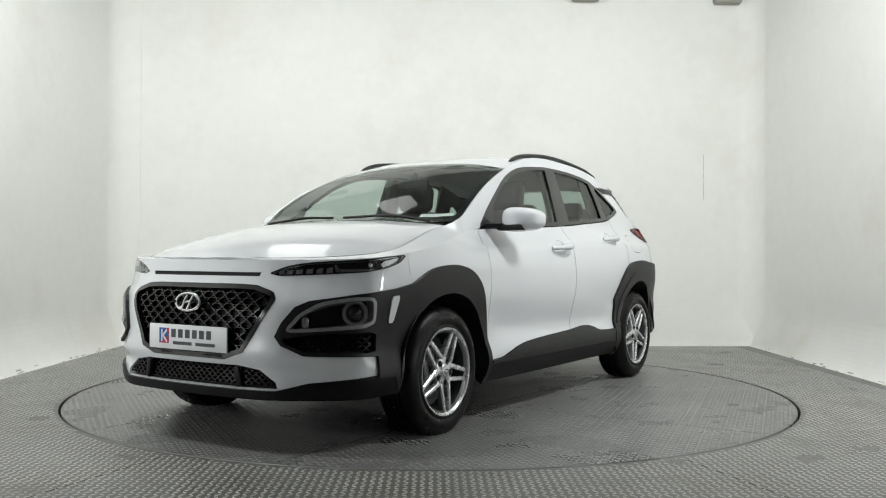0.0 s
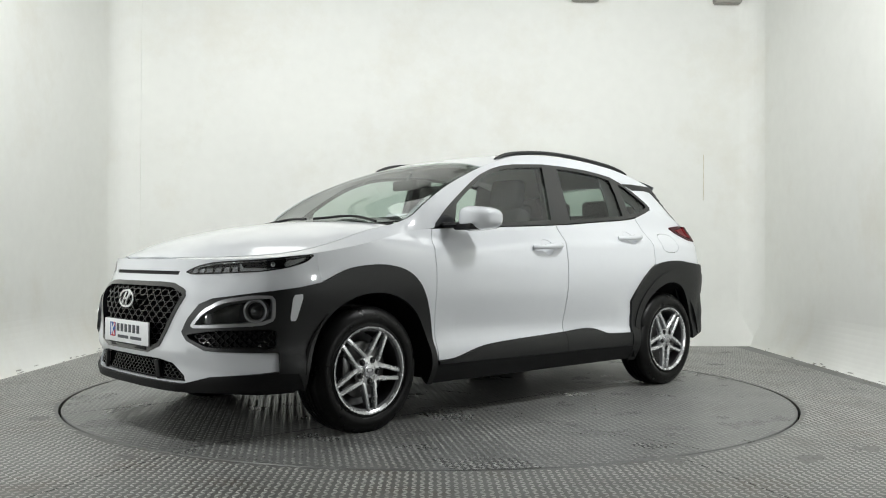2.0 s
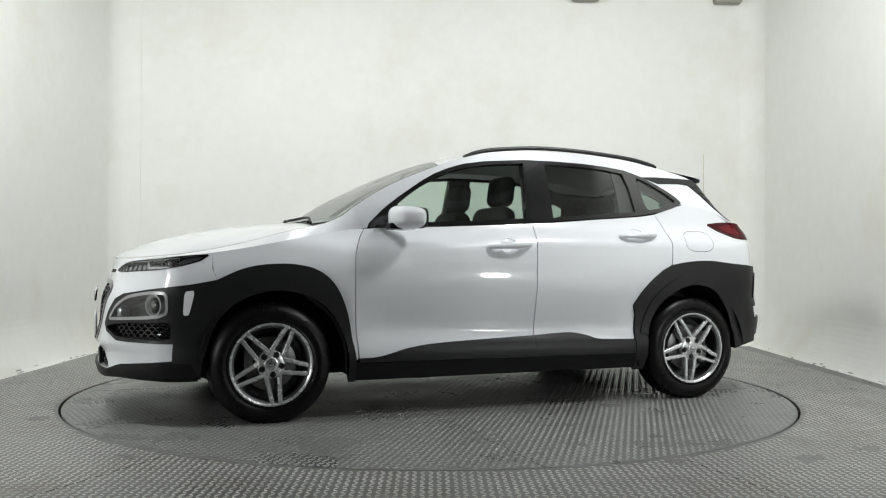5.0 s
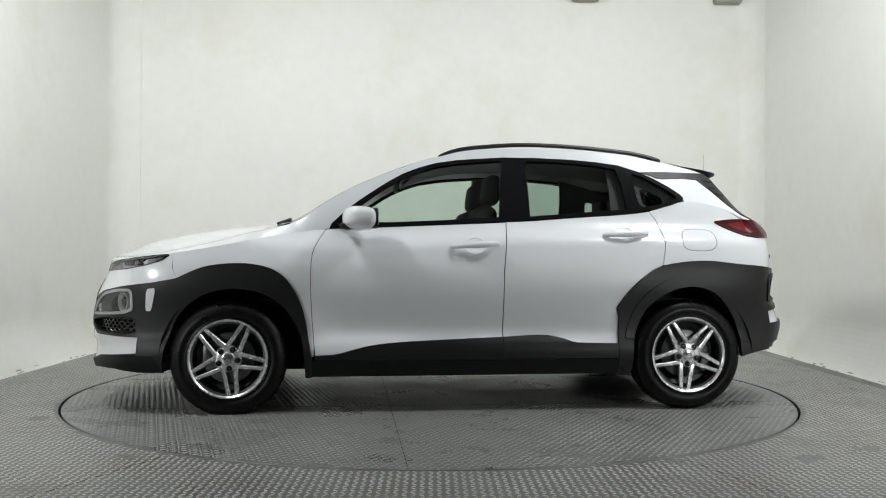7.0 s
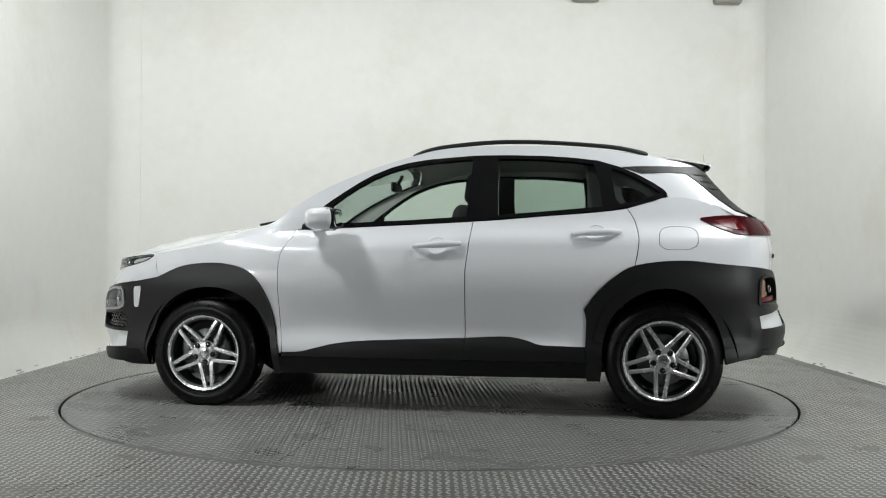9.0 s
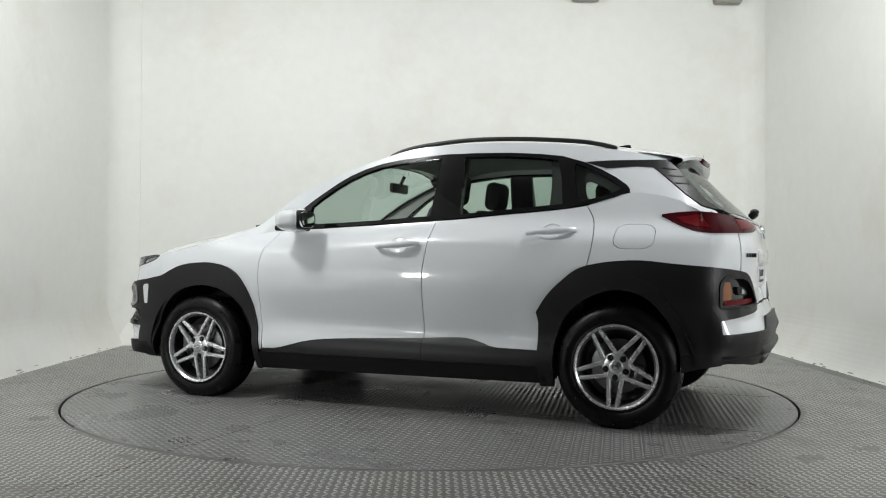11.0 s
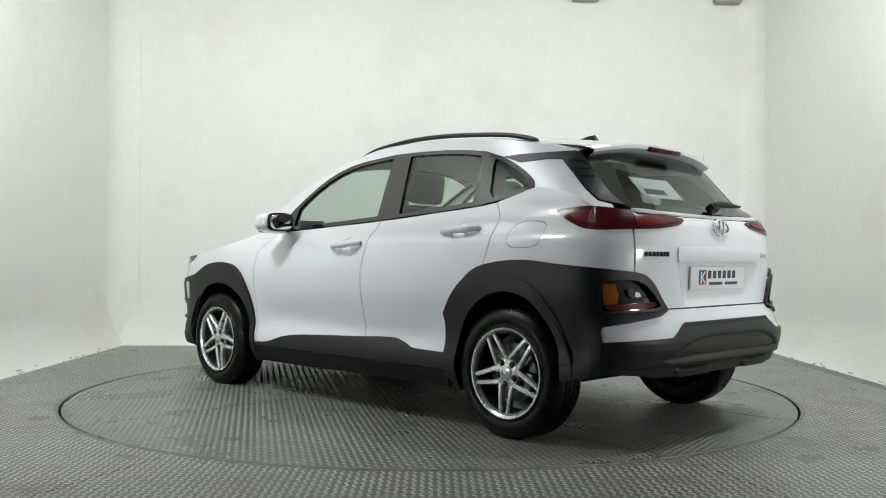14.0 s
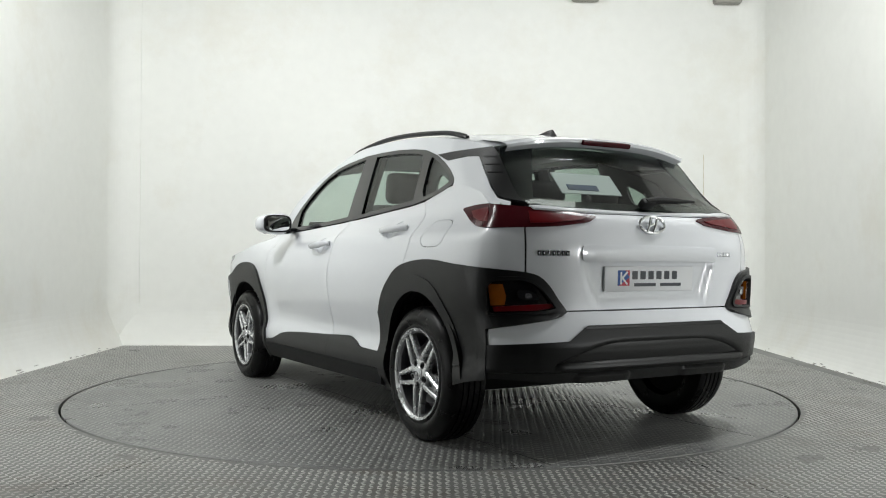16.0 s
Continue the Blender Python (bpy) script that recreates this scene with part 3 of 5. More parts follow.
# ---------- the car: outlines ----------
arch_f_in = [(1.555, 0.20), (1.548, 0.32), (1.519, 0.415), (1.474, 0.533), (1.39, 0.622), (1.29, 0.672), (1.182, 0.69), (1.08, 0.683), (0.98, 0.648), (0.886, 0.575), (0.82, 0.46), (0.79, 0.35), (0.78, 0.20)]
arch_r_in = [(-1.07, 0.20), (-1.08, 0.40), (-1.12, 0.53), (-1.19, 0.62), (-1.30, 0.685), (-1.42, 0.708), (-1.54, 0.68), (-1.62, 0.61), (-1.685, 0.51), (-1.72, 0.38), (-1.725, 0.20)]
arch_f_out = [(0.745, 0.31), (0.765, 0.41), (0.777, 0.49), (0.80, 0.585), (0.842, 0.68), (0.90, 0.755), (0.98, 0.803), (1.08, 0.823), (1.168, 0.826), (1.27, 0.818), (1.36, 0.797), (1.476, 0.745)]
arch_r_out = [(-0.99, 0.39), (-0.995, 0.53), (-0.982, 0.585), (-1.043, 0.672), (-1.13, 0.755), (-1.22, 0.815), (-1.365, 0.845), (-1.527, 0.853), (-1.68, 0.838), (-1.80, 0.828)]


def S(pts):
    return [SX(*p) for p in pts]


def flowing(pts, n=4):
    return [tuple(float(q) for q in p) for p in smooth_curve(pts, n)]


arch_f_in, arch_r_in = flowing(arch_f_in, 3), flowing(arch_r_in, 3)
arch_f_out, arch_r_out = flowing(arch_f_out, 3), flowing(arch_r_out[:2], 1) + flowing(arch_r_out[2:], 3)
door_f_low = [(0.728, 0.318), (0.619, 0.324), (0.51, 0.351), (0.416, 0.373), (0.228, 0.392), (-0.325, 0.415)]
door_r_low = [(-0.325, 0.415), (-0.52, 0.427), (-0.60, 0.422), (-0.68, 0.403), (-0.756, 0.383), (-0.99, 0.38)]
split = [(-0.325, 0.415), (-0.326, 0.6), (-0.327, 0.792), (-0.342, 0.93), (-0.357, 1.073)]
door_f_front = [(0.676, 1.02), (0.715, 0.96), (0.748, 0.88), (0.755, 0.72), (0.745, 0.5), (0.728, 0.318)]
door_r_rear = [(-0.99, 0.38), (-0.995, 0.53), (-0.982, 0.585), (-1.043, 0.672), (-1.13, 0.755), (-1.252, 0.828), (-1.27, 0.92), (-1.274, 0.99), (-1.255, 1.08), (-1.215, 1.145)]

door_f_front, door_f_low, door_r_low = flowing(door_f_front, 3), flowing(door_f_low, 3), flowing(door_r_low, 3)
door_r_arch, door_r_rear = flowing(door_r_rear[2:6], 3), flowing(door_r_rear[5:], 3)

# body shell behind the panels, dark in every joint
shell = S([(1.95, 0.24)] + arch_f_in + arch_r_in[:-1] + [(-1.74, 0.36), (-1.95, 0.385)])
shell = [FY(0, 0.24)] + shell + [RY(0, 0.39), RY(0, 1.06)] + shoulder_line(-1.95, 1.95, 40, 0.012) + [FY(0, 0.84)]
panel("body_shell", shell, belt, DARK, car, "black inner body shell behind the panels", off=-0.055, thick=0, step=0.05)

def inside(p, poly):
    hit = False
    for a, b in zip(poly, poly[1:] + poly[:1]):
        if (a[1] > p[1]) != (b[1] > p[1]) and p[0] < (b[0] - a[0]) * (p[1] - a[1]) / (b[1] - a[1]) + a[0]:
            hit = not hit
    return hit


def mesh_net(area, dx, dz, bar, depth, off):
    """Joined hexagon cells that fill an outline on the nose."""
    bm = bmesh.new()
    zs = [b for _, b in area]
    row, z = 0, min(zs)
    while z < max(zs) + dz:
        w = -1.0 + (dx / 2 if row % 2 else 0)
        while w < 1.0:
            if inside((w, z), area):
                o = [(w + dx * 0.52 * math.cos(k * math.pi / 3), z + dz * 0.66 * math.sin(k * math.pi / 3)) for k in range(6)]
                i = [(w + dx * (0.52 - bar) * math.cos(k * math.pi / 3), z + dz * (0.66 - bar) * math.sin(k * math.pi / 3)) for k in range(6)]
                lo = lambda q, d: bm.verts.new(Vector(belt(*q)) + Vector((d, 0, 0)))
                of, inn, ib = [lo(q, off) for q in o], [lo(q, off) for q in i], [lo(q, off - depth) for q in i]
                for k in range(6):
                    k2 = (k + 1) % 6
                    bm.faces.new((of[k], of[k2], inn[k2], inn[k]))
                    bm.faces.new((inn[k], inn[k2], ib[k2], ib[k]))
            w += dx
        z += dz
        row += 1
    return bm


# front end
grille = rounded([FY(-0.31, 0.405), FY(0.31, 0.405), FY(0.478, 0.672), FY(0.462, 0.705), FY(0.35, 0.737), FY(-0.35, 0.737), FY(-0.462, 0.705), FY(-0.478, 0.672)], 1, 0.12)
slit = [FY(-0.365, 0.775), FY(0.365, 0.775), FY(0.372, 0.793), FY(-0.372, 0.793)]
intake = [FY(-0.50, 0.280), FY(0.50, 0.280), FY(0.49, 0.31), FY(0.41, 0.362), FY(0.30, 0.378), FY(-0.30, 0.378), FY(-0.41, 0.362), FY(-0.49, 0.31)]
pod = [SX(1.69, 0.325), SX(1.69, 0.418), FY(0.60, 0.428), FY(0.515, 0.47), FY(0.488, 0.512), FY(0.515, 0.575), FY(0.565, 0.640), FY(0.62, 0.665), SX(1.80, 0.692), SX(1.706, 0.708), SX(1.60, 0.722), SX(1.476, 0.745)]
head = [FY(0.415, 0.788), FY(0.50, 0.818), FY(0.60, 0.838), SX(1.75, 0.853), SX(1.62, 0.868), SX(1.525, 0.876), SX(1.515, 0.868), SX(1.56, 0.838), SX(1.65, 0.812), SX(1.76, 0.793), FY(0.62, 0.782), FY(0.48, 0.776)]
edge_f = [SX(x, SHOULDER(x)[0] - 0.001) for x in (1.5, 1.6, 1.7, 1.8, 1.88)] + [FY(0.42, 0.849), FY(0.2, 0.849), FY(0, 0.849)]
bump = [FY(0, 0.272), FY(0.49, 0.272), FY(0.53, 0.284), FY(0.62, 0.309), SX(1.69, 0.335)] + pod[1:] + [SX(1.50, 0.80)] + [SX(1.5, 0.84)] + edge_f
panel("front_bumper", mirrored(bump), belt, PAINT, car, "white painted front bumper", pair=False, holes=[grille, slit, intake, rounded(head, 1, 0.15), rounded([(-a, b) for a, b in head], 1, 0.15)], thick=0.02, step=0.025)
lip = [FY(0, 0.238), FY(0.45, 0.236), FY(0.62, 0.245), SX(1.75, 0.250), SX(1.60, 0.246), SX(1.557, 0.246), SX(1.548, 0.330), SX(1.69, 0.332), FY(0.62, 0.309), FY(0.53, 0.284), FY(0.49, 0.274), FY(0, 0.274)]
panel("front_lip", mirrored(lip), belt, BLACK, car, "black plastic lower front lip", pair=False, off=0.014, thick=0.04)
tray = [FY(0, 0.188), FY(0.45, 0.188), SX(1.75, 0.192), SX(1.57, 0.196), SX(1.557, 0.262), SX(1.75, 0.262), FY(0.45, 0.255), FY(0, 0.255)]
panel("under_tray", mirrored(tray), belt, BLACK, car, "black set-back tray under the front lip", pair=False, off=-0.045, thick=0.05)
fc = S(arch_f_in[1:]) + [SX(0.745, 0.20)] + S(arch_f_out)
clad_f = pod[:1] + [SX(1.60, 0.322)] + fc + [q for q in pod[:0:-1]]
pod_hole = rounded([SX(1.715, 0.555), SX(1.712, 0.683), SX(1.80, 0.678), FY(0.66, 0.655), FY(0.585, 0.61), FY(0.535, 0.545), FY(0.55, 0.533)], 2, 0.16)
vent_hole = rounded([SX(1.702, 0.434), SX(1.702, 0.532), FY(0.66, 0.524), FY(0.575, 0.512), FY(0.515, 0.50), FY(0.525, 0.482), FY(0.605, 0.444)], 1, 0.12)
blink = rounded([SX(1.632, 0.688), SX(1.582, 0.693), SX(1.612, 0.568), SX(1.642, 0.568)], 1, 0.15)
panel("arch_cladding", clad_f, belt, CLAD, car, "dark grey plastic front wheel arch cladding", off=0.016, thick=0.035, step=0.025, holes=[pod_hole, vent_hole])
for side in (1, -1):
    g = [(side * a, b) for a, b in pod_hole]
    lampu = panel("fog_headlight", shrink(g, -0.012), belt, LAMPIN, car, "round projector headlight in a dark housing", pair=False, off=-0.05, thick=0)
    ring = shrink(g, -0.004)
    panel("bezel", ring, belt, BEZEL, lampu, "satin grey bezel", pair=False, off=0.022, thick=0.07, holes=[shrink(g, 0.011)])
    panel("lens", shrink(g, 0.010), belt, LENS, lampu, "clear lens", pair=False, off=0.012, thick=0).visible_shadow = False
    bm = bmesh.new()
    c = belt(*SX(1.79, 0.613))
    seat_m = Matrix.Translation((c[0] - 0.006, side * (c[1] - 0.006), c[2])) @ Matrix.Rotation(radians(-50 if side > 0 else 230), 4, "Z")
    lathe(bm, [(0.040, -0.012), (0.048, 0.004), (0.056, 0.004), (0.058, -0.03)], (0, 0, 0), 32)
    bm.transform(seat_m)
    part("projector_ring", bm, BEZEL, lampu, "bright round projector ring")
    bm = bmesh.new()
    lathe(bm, [(0.0, 0.006), (0.016, 0.003), (0.030, -0.006), (0.041, -0.02)], (0, 0, 0), 32)
    bm.transform(seat_m)
    part("projector", bm, GLOSSB, lampu, "dark glossy projector lens")
    bm = bmesh.new()
    c = belt(*FY(0.60, 0.575))
    box(bm, (c[0] - 0.026, side * (c[1] - 0.022), c[2]), (0.03, 0.11, 0.05), Matrix.Rotation(radians(-40 * side), 4, "Z"), 0.012)
    part("reflector_bowl", bm, LAMPCELL, lampu)
    panel("vent", [(side * a, b) for a, b in shrink(vent_hole, -0.01)], belt, DARK, car, "black honeycomb vent below the headlight", pair=False, off=-0.03, thick=0)
    part("vent_mesh", mesh_net([(side * a, b) for a, b in shrink(vent_hole, 0.004)], 0.044, 0.018, 0.10, 0.014, -0.014), GLOSSB, car, smooth=False)
    panel("side_marker", [(side * a, b) for a, b in blink], belt, DRL, car, "narrow clear side marker lens", pair=False, off=0.021, thick=0.012)
    h = [(side * a, b) for a, b in rounded(head, 1, 0.15)]
    lampd = panel("daytime_lamp", h, belt, LAMPIN, car, "slim dark daytime running lamp", pair=False, off=-0.03, thick=0.0)
    panel("lens", shrink(h, 0.002), belt, LENS, lampd, "clear lens", pair=False, off=0.001, thick=0.004).visible_shadow = False
    panel("lamp_border", h, belt, GLOSSB, lampd, "black border of the lens", pair=False, off=0.002, thick=0.004, holes=[shrink(h, 0.005)])
    w0, w1 = FY(0.455, 0.79)[0], FY(0.62, 0.79)[0] * 0.62 + SX(1.72, 0.79)[0] * 0.38
    for k in range(6):
        a, b = (k + 0.14) / 6, (k + 0.78) / 6
        wa, wb = w0 + (w1 - w0) * a, w0 + (w1 - w0) * b
        cell = [(wa, 0.788 + 0.006 * a), (wb, 0.788 + 0.006 * b), (wb + 0.004, 0.801 + 0.020 * b), (wa + 0.004, 0.800 + 0.016 * a)]
        panel("led_cell", [(side * p, q) for p, q in cell], belt, LAMPCELL, lampd, "bright daytime light cell", pair=False, off=-0.012, thick=0.004)
    line = [FY(0.45, 0.799), FY(0.52, 0.818), FY(0.60, 0.834), SX(1.75, 0.848), SX(1.62, 0.863), SX(1.56, 0.869), SX(1.56, 0.866), SX(1.62, 0.859), SX(1.75, 0.844), FY(0.60, 0.829), FY(0.52, 0.813), FY(0.46, 0.797)]
    panel("light_guide", [(side * a, b) for a, b in line], belt, LAMPCHROME, lampd, "thin bright line along the lamp", pair=False, off=-0.007, thick=0.004)
    wedge = [(w1 + 0.004, 0.800), (w1 - 0.002, 0.832), (w1 + 0.010, 0.832), (w1 + 0.022, 0.812), SX(1.68, 0.812), SX(1.63, 0.826), SX(1.68, 0.803), (w1 + 0.02, 0.797)]
    panel("reflector", [(side * p, q) for p, q in wedge], belt, LAMPCHROME, lampd, "chrome reflector wedge", pair=False, off=-0.012, thick=0.004)
    tip = [SX(1.67, 0.832), SX(1.645, 0.848), SX(1.55, 0.864), SX(1.565, 0.850), SX(1.62, 0.828), SX(1.66, 0.820)]
    panel("light_guide", [(side * a, b) for a, b in tip], belt, LAMPCHROME, lampd, pair=False, off=-0.012, thick=0.004)
    c = belt(*SX(1.72, 0.826))
    bm = bmesh.new()
    bmesh.ops.create_uvsphere(bm, u_segments=16, v_segments=10, radius=0.012)
    bm.transform(Matrix.Translation((c[0] - 0.012, side * (c[1] - 0.016), c[2])))
    part("lens_bulb", bm, LAMPCHROME, lampd)

# grille: recessed hexagon mesh in a frame
front_grille = panel("front_grille", shrink(grille, -0.012), belt, BLACK, car, "black hexagonal mesh front grille", pair=False, off=-0.035, thick=0)
panel("grille_frame", shrink(grille, -0.002), belt, GLOSSB, front_grille, "gloss black grille surround", pair=False, off=0.004, thick=0.045, holes=[shrink(grille, 0.02)])
part("mesh_insert", mesh_net(shrink(grille, 0.022), 0.072, 0.026, 0.085, 0.028, -0.010), GLOSSB, front_grille, "gloss black hexagon mesh", smooth=False)
low_intake = panel("lower_intake", shrink(intake, -0.01), belt, DARK, car, "black lower air intake", pair=False, off=-0.03, thick=0)
part("mesh_insert", mesh_net(shrink(intake, 0.006), 0.036, 0.014, 0.08, 0.015, -0.010), GLOSSB, low_intake, smooth=False)
for side in (1, -1):
    bm = bmesh.new()
    c = belt(*FY(0.30 * side, 0.325))
    box(bm, (c[0] + 0.0, c[1], 0.327), (0.02, 0.03, 0.09), Matrix.Rotation(radians(12 * side), 4, "Z") @ Matrix.Rotation(radians(14 * side), 4, "X"), 0.006)
    part("divider", bm, BLACK, low_intake)
panel("nose_slot", shrink(slit, -0.003), belt, DARK, car, "narrow black slot above the grille", pair=False, off=-0.004, thick=0)


def emblem(at, facing, width, parent):
    """An oval ring with a slanted bar shape, chrome."""
    badge = new("emblem")
    badge.parent = parent
    bm = bmesh.new()
    n = 40
    path = [(0, width / 2 * math.cos(2 * math.pi * k / n), width * 0.26 * math.sin(2 * math.pi * k / n)) for k in range(n + 1)]
    tube(bm, path, width * 0.045, 8)
    ring = part("ring", bm, CHROME, badge)
    bm = bmesh.new()
    for k in (-1, 1):
        tube(bm, [(0, k * width * 0.125 - 0.12 * width, -width * 0.215), (0.004, k * width * 0.125 - 0.02 * width, -width * 0.04), (0.004, k * width * 0.125 + 0.02 * width, width * 0.04), (0, k * width * 0.125 + 0.12 * width, width * 0.215)], [width * 0.055, width * 0.045, width * 0.045, width * 0.055], 8)
    tube(bm, [(0, -width * 0.13, -width * 0.03), (0.004, 0, 0), (0, width * 0.13, width * 0.03)], width * 0.042, 8)
    part("slanted_bars", bm, CHROME, badge)
    badge.matrix_local = Matrix.Translation(at) @ facing
    tagged(badge, "oval chrome emblem")
    return badge


emblem((2.058, 0, 0.652), Matrix.Rotation(radians(-6), 4, "Y"), 0.155, car)


def sign_plate(at, facing, parent, w=0.52, h=0.115):
    """White plate with a coloured square and two rows of bars in place of lettering."""
    pl = new("dealer_plate")
    pl.parent = parent
    bm = bmesh.new()
    box(bm, (0, 0, 0), (0.010, w, h), bevel=0.003)
    part("plate", bm, PLATE, pl)
    q = w / 0.52
    bm = bmesh.new()
    box(bm, (0.0055, -0.155 * q, 0.004), (0.002, 0.066 * q, h * 0.62))
    part("logo_square", bm, INKBLUE, pl, smooth=False)
    bm = bmesh.new()
    vs = [bm.verts.new((0.0072, (-0.155 + a) * q, 0.004 + b * h)) for a, b in ((0.033, -0.31), (0.033, 0.02), (-0.03, -0.31))]
    bm.faces.new(vs)
    vs = [bm.verts.new((0.0072, (-0.155 + a) * q, 0.004 + b * h)) for a, b in ((0.033, 0.05), (0.033, 0.31), (0.008, 0.31))]
    bm.faces.new(vs)
    part("logo_corner", bm, INKRED, pl, smooth=False)
    bm = bmesh.new()
    box(bm, (0.0068, (-0.17) * q, 0.004), (0.0012, 0.009 * q, h * 0.5))
    box(bm, (0.0068, (-0.15) * q, 0.004 + h * 0.11), (0.0012, 0.045 * q, 0.009), Matrix.Rotation(radians(45), 4, "X"))
    box(bm, (0.0068, (-0.15) * q, 0.004 - h * 0.11), (0.0012, 0.045 * q, 0.009), Matrix.Rotation(radians(-45), 4, "X"))
    part("logo_strokes", bm, PLATE, pl, smooth=False)
    for k in range(6):
        bm = bmesh.new()
        box(bm, (0.0055, (-0.09 + k * 0.047) * q, h * 0.15), (0.002, 0.030 * q, h * 0.34))
        part("letter_bar", bm, INKGREY, pl, smooth=False)
    for y0 in (-0.092, 0.06):
        bm = bmesh.new()
        box(bm, (0.0055, (y0 + 0.062) * q, -h * 0.24), (0.002, 0.125 * q, h * 0.13))
        part("small_letter_bar", bm, INKGREY, pl, smooth=False)
    pl.matrix_local = Matrix.Translation(at) @ facing
    tagged(pl, "white plate with blue and red square logo")
    return pl


sign_plate((2.058, 0.0, 0.487), Matrix(), car)
bm = bmesh.new()
box(bm, (2.05, 0.02, 0.418), (0.02, 0.40, 0.014), bevel=0.003)
part("plate_holder", bm, BLACK, car)

# bonnet, wings, doors, quarters
bonnet = [(1.962, 0)] + edge_line(1.945, 0.95, 0.007, 26) + [(0.955, 0.60), (0.972, 0.4), (0.98, 0.2), (0.985, 0)]
panel("bonnet", both(bonnet), top, PAINT, car, "white painted bonnet", pair=False, thick=0.015, step=0.035)
wing = [SX(1.476, 0.745)] + S(arch_f_out[-2::-1]) + [SX(0.733, 0.318)] + S(door_f_front[-2::-1]) + shoulder_line(0.68, 1.5, 16, -0.001) + [SX(1.5, 0.84), SX(1.495, 0.79)]
panel("front_wing", wing, belt, PAINT, car, "white painted front wing", gap=0.001, thick=0.015)
wing_top = [(0.82 + 0.66 * k / 10, foot(0.82 + 0.66 * k / 10)[2]) for k in range(11)] + [(1.48 - 0.66 * k / 10, EDGE(1.48 - 0.66 * k / 10)[1]) for k in range(11)]
panel("wing_top", wing_top, flank, PAINT, car, thick=0.006)
nose_top = [(1.48 + 0.46 * k / 8, foot(1.48 + 0.46 * k / 8)[2]) for k in range(9)] + [(1.94 - 0.46 * k / 8, EDGE(1.94 - 0.46 * k / 8)[1]) for k in range(9)]
panel("nose_top", nose_top, flank, PAINT, car, thick=0.006)
fdoor = S(door_f_low) + S(split[1:]) + shoulder_line(-0.357, 0.676, 10) + S(door_f_front[1:-1])


def cup(x, z):
    return [SX(x + 0.056 * math.cos(a), z - 0.004 + 0.046 * math.sin(a)) for a in (2 * math.pi * k / 18 for k in range(18))]


cup_f, cup_r = cup(-0.165, 0.937), cup(-1.045, 1.007)
door_f = panel("front_door", fdoor, belt, PAINT, car, "white painted front door", gap=0.0025, thick=0.018, holes=[cup_f])
rdoor = S(door_r_low) + [SX(-0.995, 0.53)] + S(door_r_arch) + S(door_r_rear[1:]) + shoulder_line(-1.215, -0.357, 10)[:-1] + S(split[::-1])[:-1]
door_r = panel("rear_door", rdoor, belt, PAINT, car, "white painted rear door", gap=0.0025, thick=0.018, holes=[cup_r])
for cp, dr in ((cup_f, door_f), (cup_r, door_r)):
    cx, cz = belt(*cp[0])[0] - 0.056, cp[0][1]

    def bowl(w, z):
        p = belt(w, z)
        d = ((p[0] - cx) / 0.058) ** 2 + ((z - cz) / 0.048) ** 2
        return (p[0], p[1] - 0.002 - 0.011 * max(0.0, 1 - d), p[2])
    for ob, d in zip(panel("handle_cup", shrink(cp, -0.002), bowl, PAINT, car, off=0, thick=0, step=0.008), dr):
        ob.parent = d
flap = rounded(S([(-1.375, 0.912), (-1.585, 0.912), (-1.597, 1.04), (-1.39, 1.045)]), 2, 0.2)
tail = rounded([SX(-1.60, 1.088), SX(-1.72, 1.102), SX(-1.86, 1.105), RY(0.66, 1.085), RY(0.45, 1.066), RY(0.30, 1.048), RY(0.36, 1.02), RY(0.54, 0.998), SX(-1.90, 0.992), SX(-1.80, 1.0), SX(-1.70, 1.035)], 1, 0.15)
quarter = S(door_r_rear) + shoulder_line(-1.215, -1.93, 12, -0.005)[1:] + [RY(0.663, 1.09), RY(0.663, 0.995), RY(0.663, 0.80)] + [SX(-1.93, 0.79), SX(-1.80, 0.828)] + S([p for p in arch_r_out[-2::-1] if p[0] < -1.255])
panel("rear_quarter", quarter, belt, PAINT, car, "white painted rear quarter panel", gap=0.002, thick=0.015, holes=[flap])
panel("fuel_flap", flap, belt, PAINT, car, "white rounded fuel filler flap", gap=0.003, thick=0.012, pair=False)
panel("quarter_skin", shrink(flap, -0.002), lambda w, z: (lambda p: (p[0], -p[1], p[2]))(belt(w, z)), PAINT, car, pair=False, thick=0)
for low, x0, x1 in ((door_f_low, 0.728, -0.325), (door_r_low, -0.325, -0.99)):
    poly = S(low) + [SX(x1, 0.30), SX(x0, 0.30)]
    panel("door_cladding", poly, belt, CLAD, car, "dark grey plastic strip below the door", gap=0.001, off=0.012, thick=0.025)
panel("sill", S([(0.775, 0.298), (-1.08, 0.298), (-1.07, 0.215), (0.78, 0.205)]), belt, BLACK, car, "black plastic side sill", off=0.014, thick=0.05)
rear_clad = S([p for p in arch_r_in[::-1] if p[0] > -1.5 or p[1] > 0.31]) + [SX(-0.995, 0.20)] + S(arch_r_out) + flowing([SX(-1.87, 0.822), RY(0.68, 0.806), RY(0.61, 0.787), RY(0.565, 0.745), RY(0.525, 0.685), RY(0.492, 0.64), RY(0.494, 0.622), RY(0.53, 0.604), RY(0.70, 0.575)], 3) + [SX(-1.90, 0.56), SX(-1.905, 0.49), SX(-1.90, 0.345), SX(-1.80, 0.325), SX(-1.725, 0.305)]
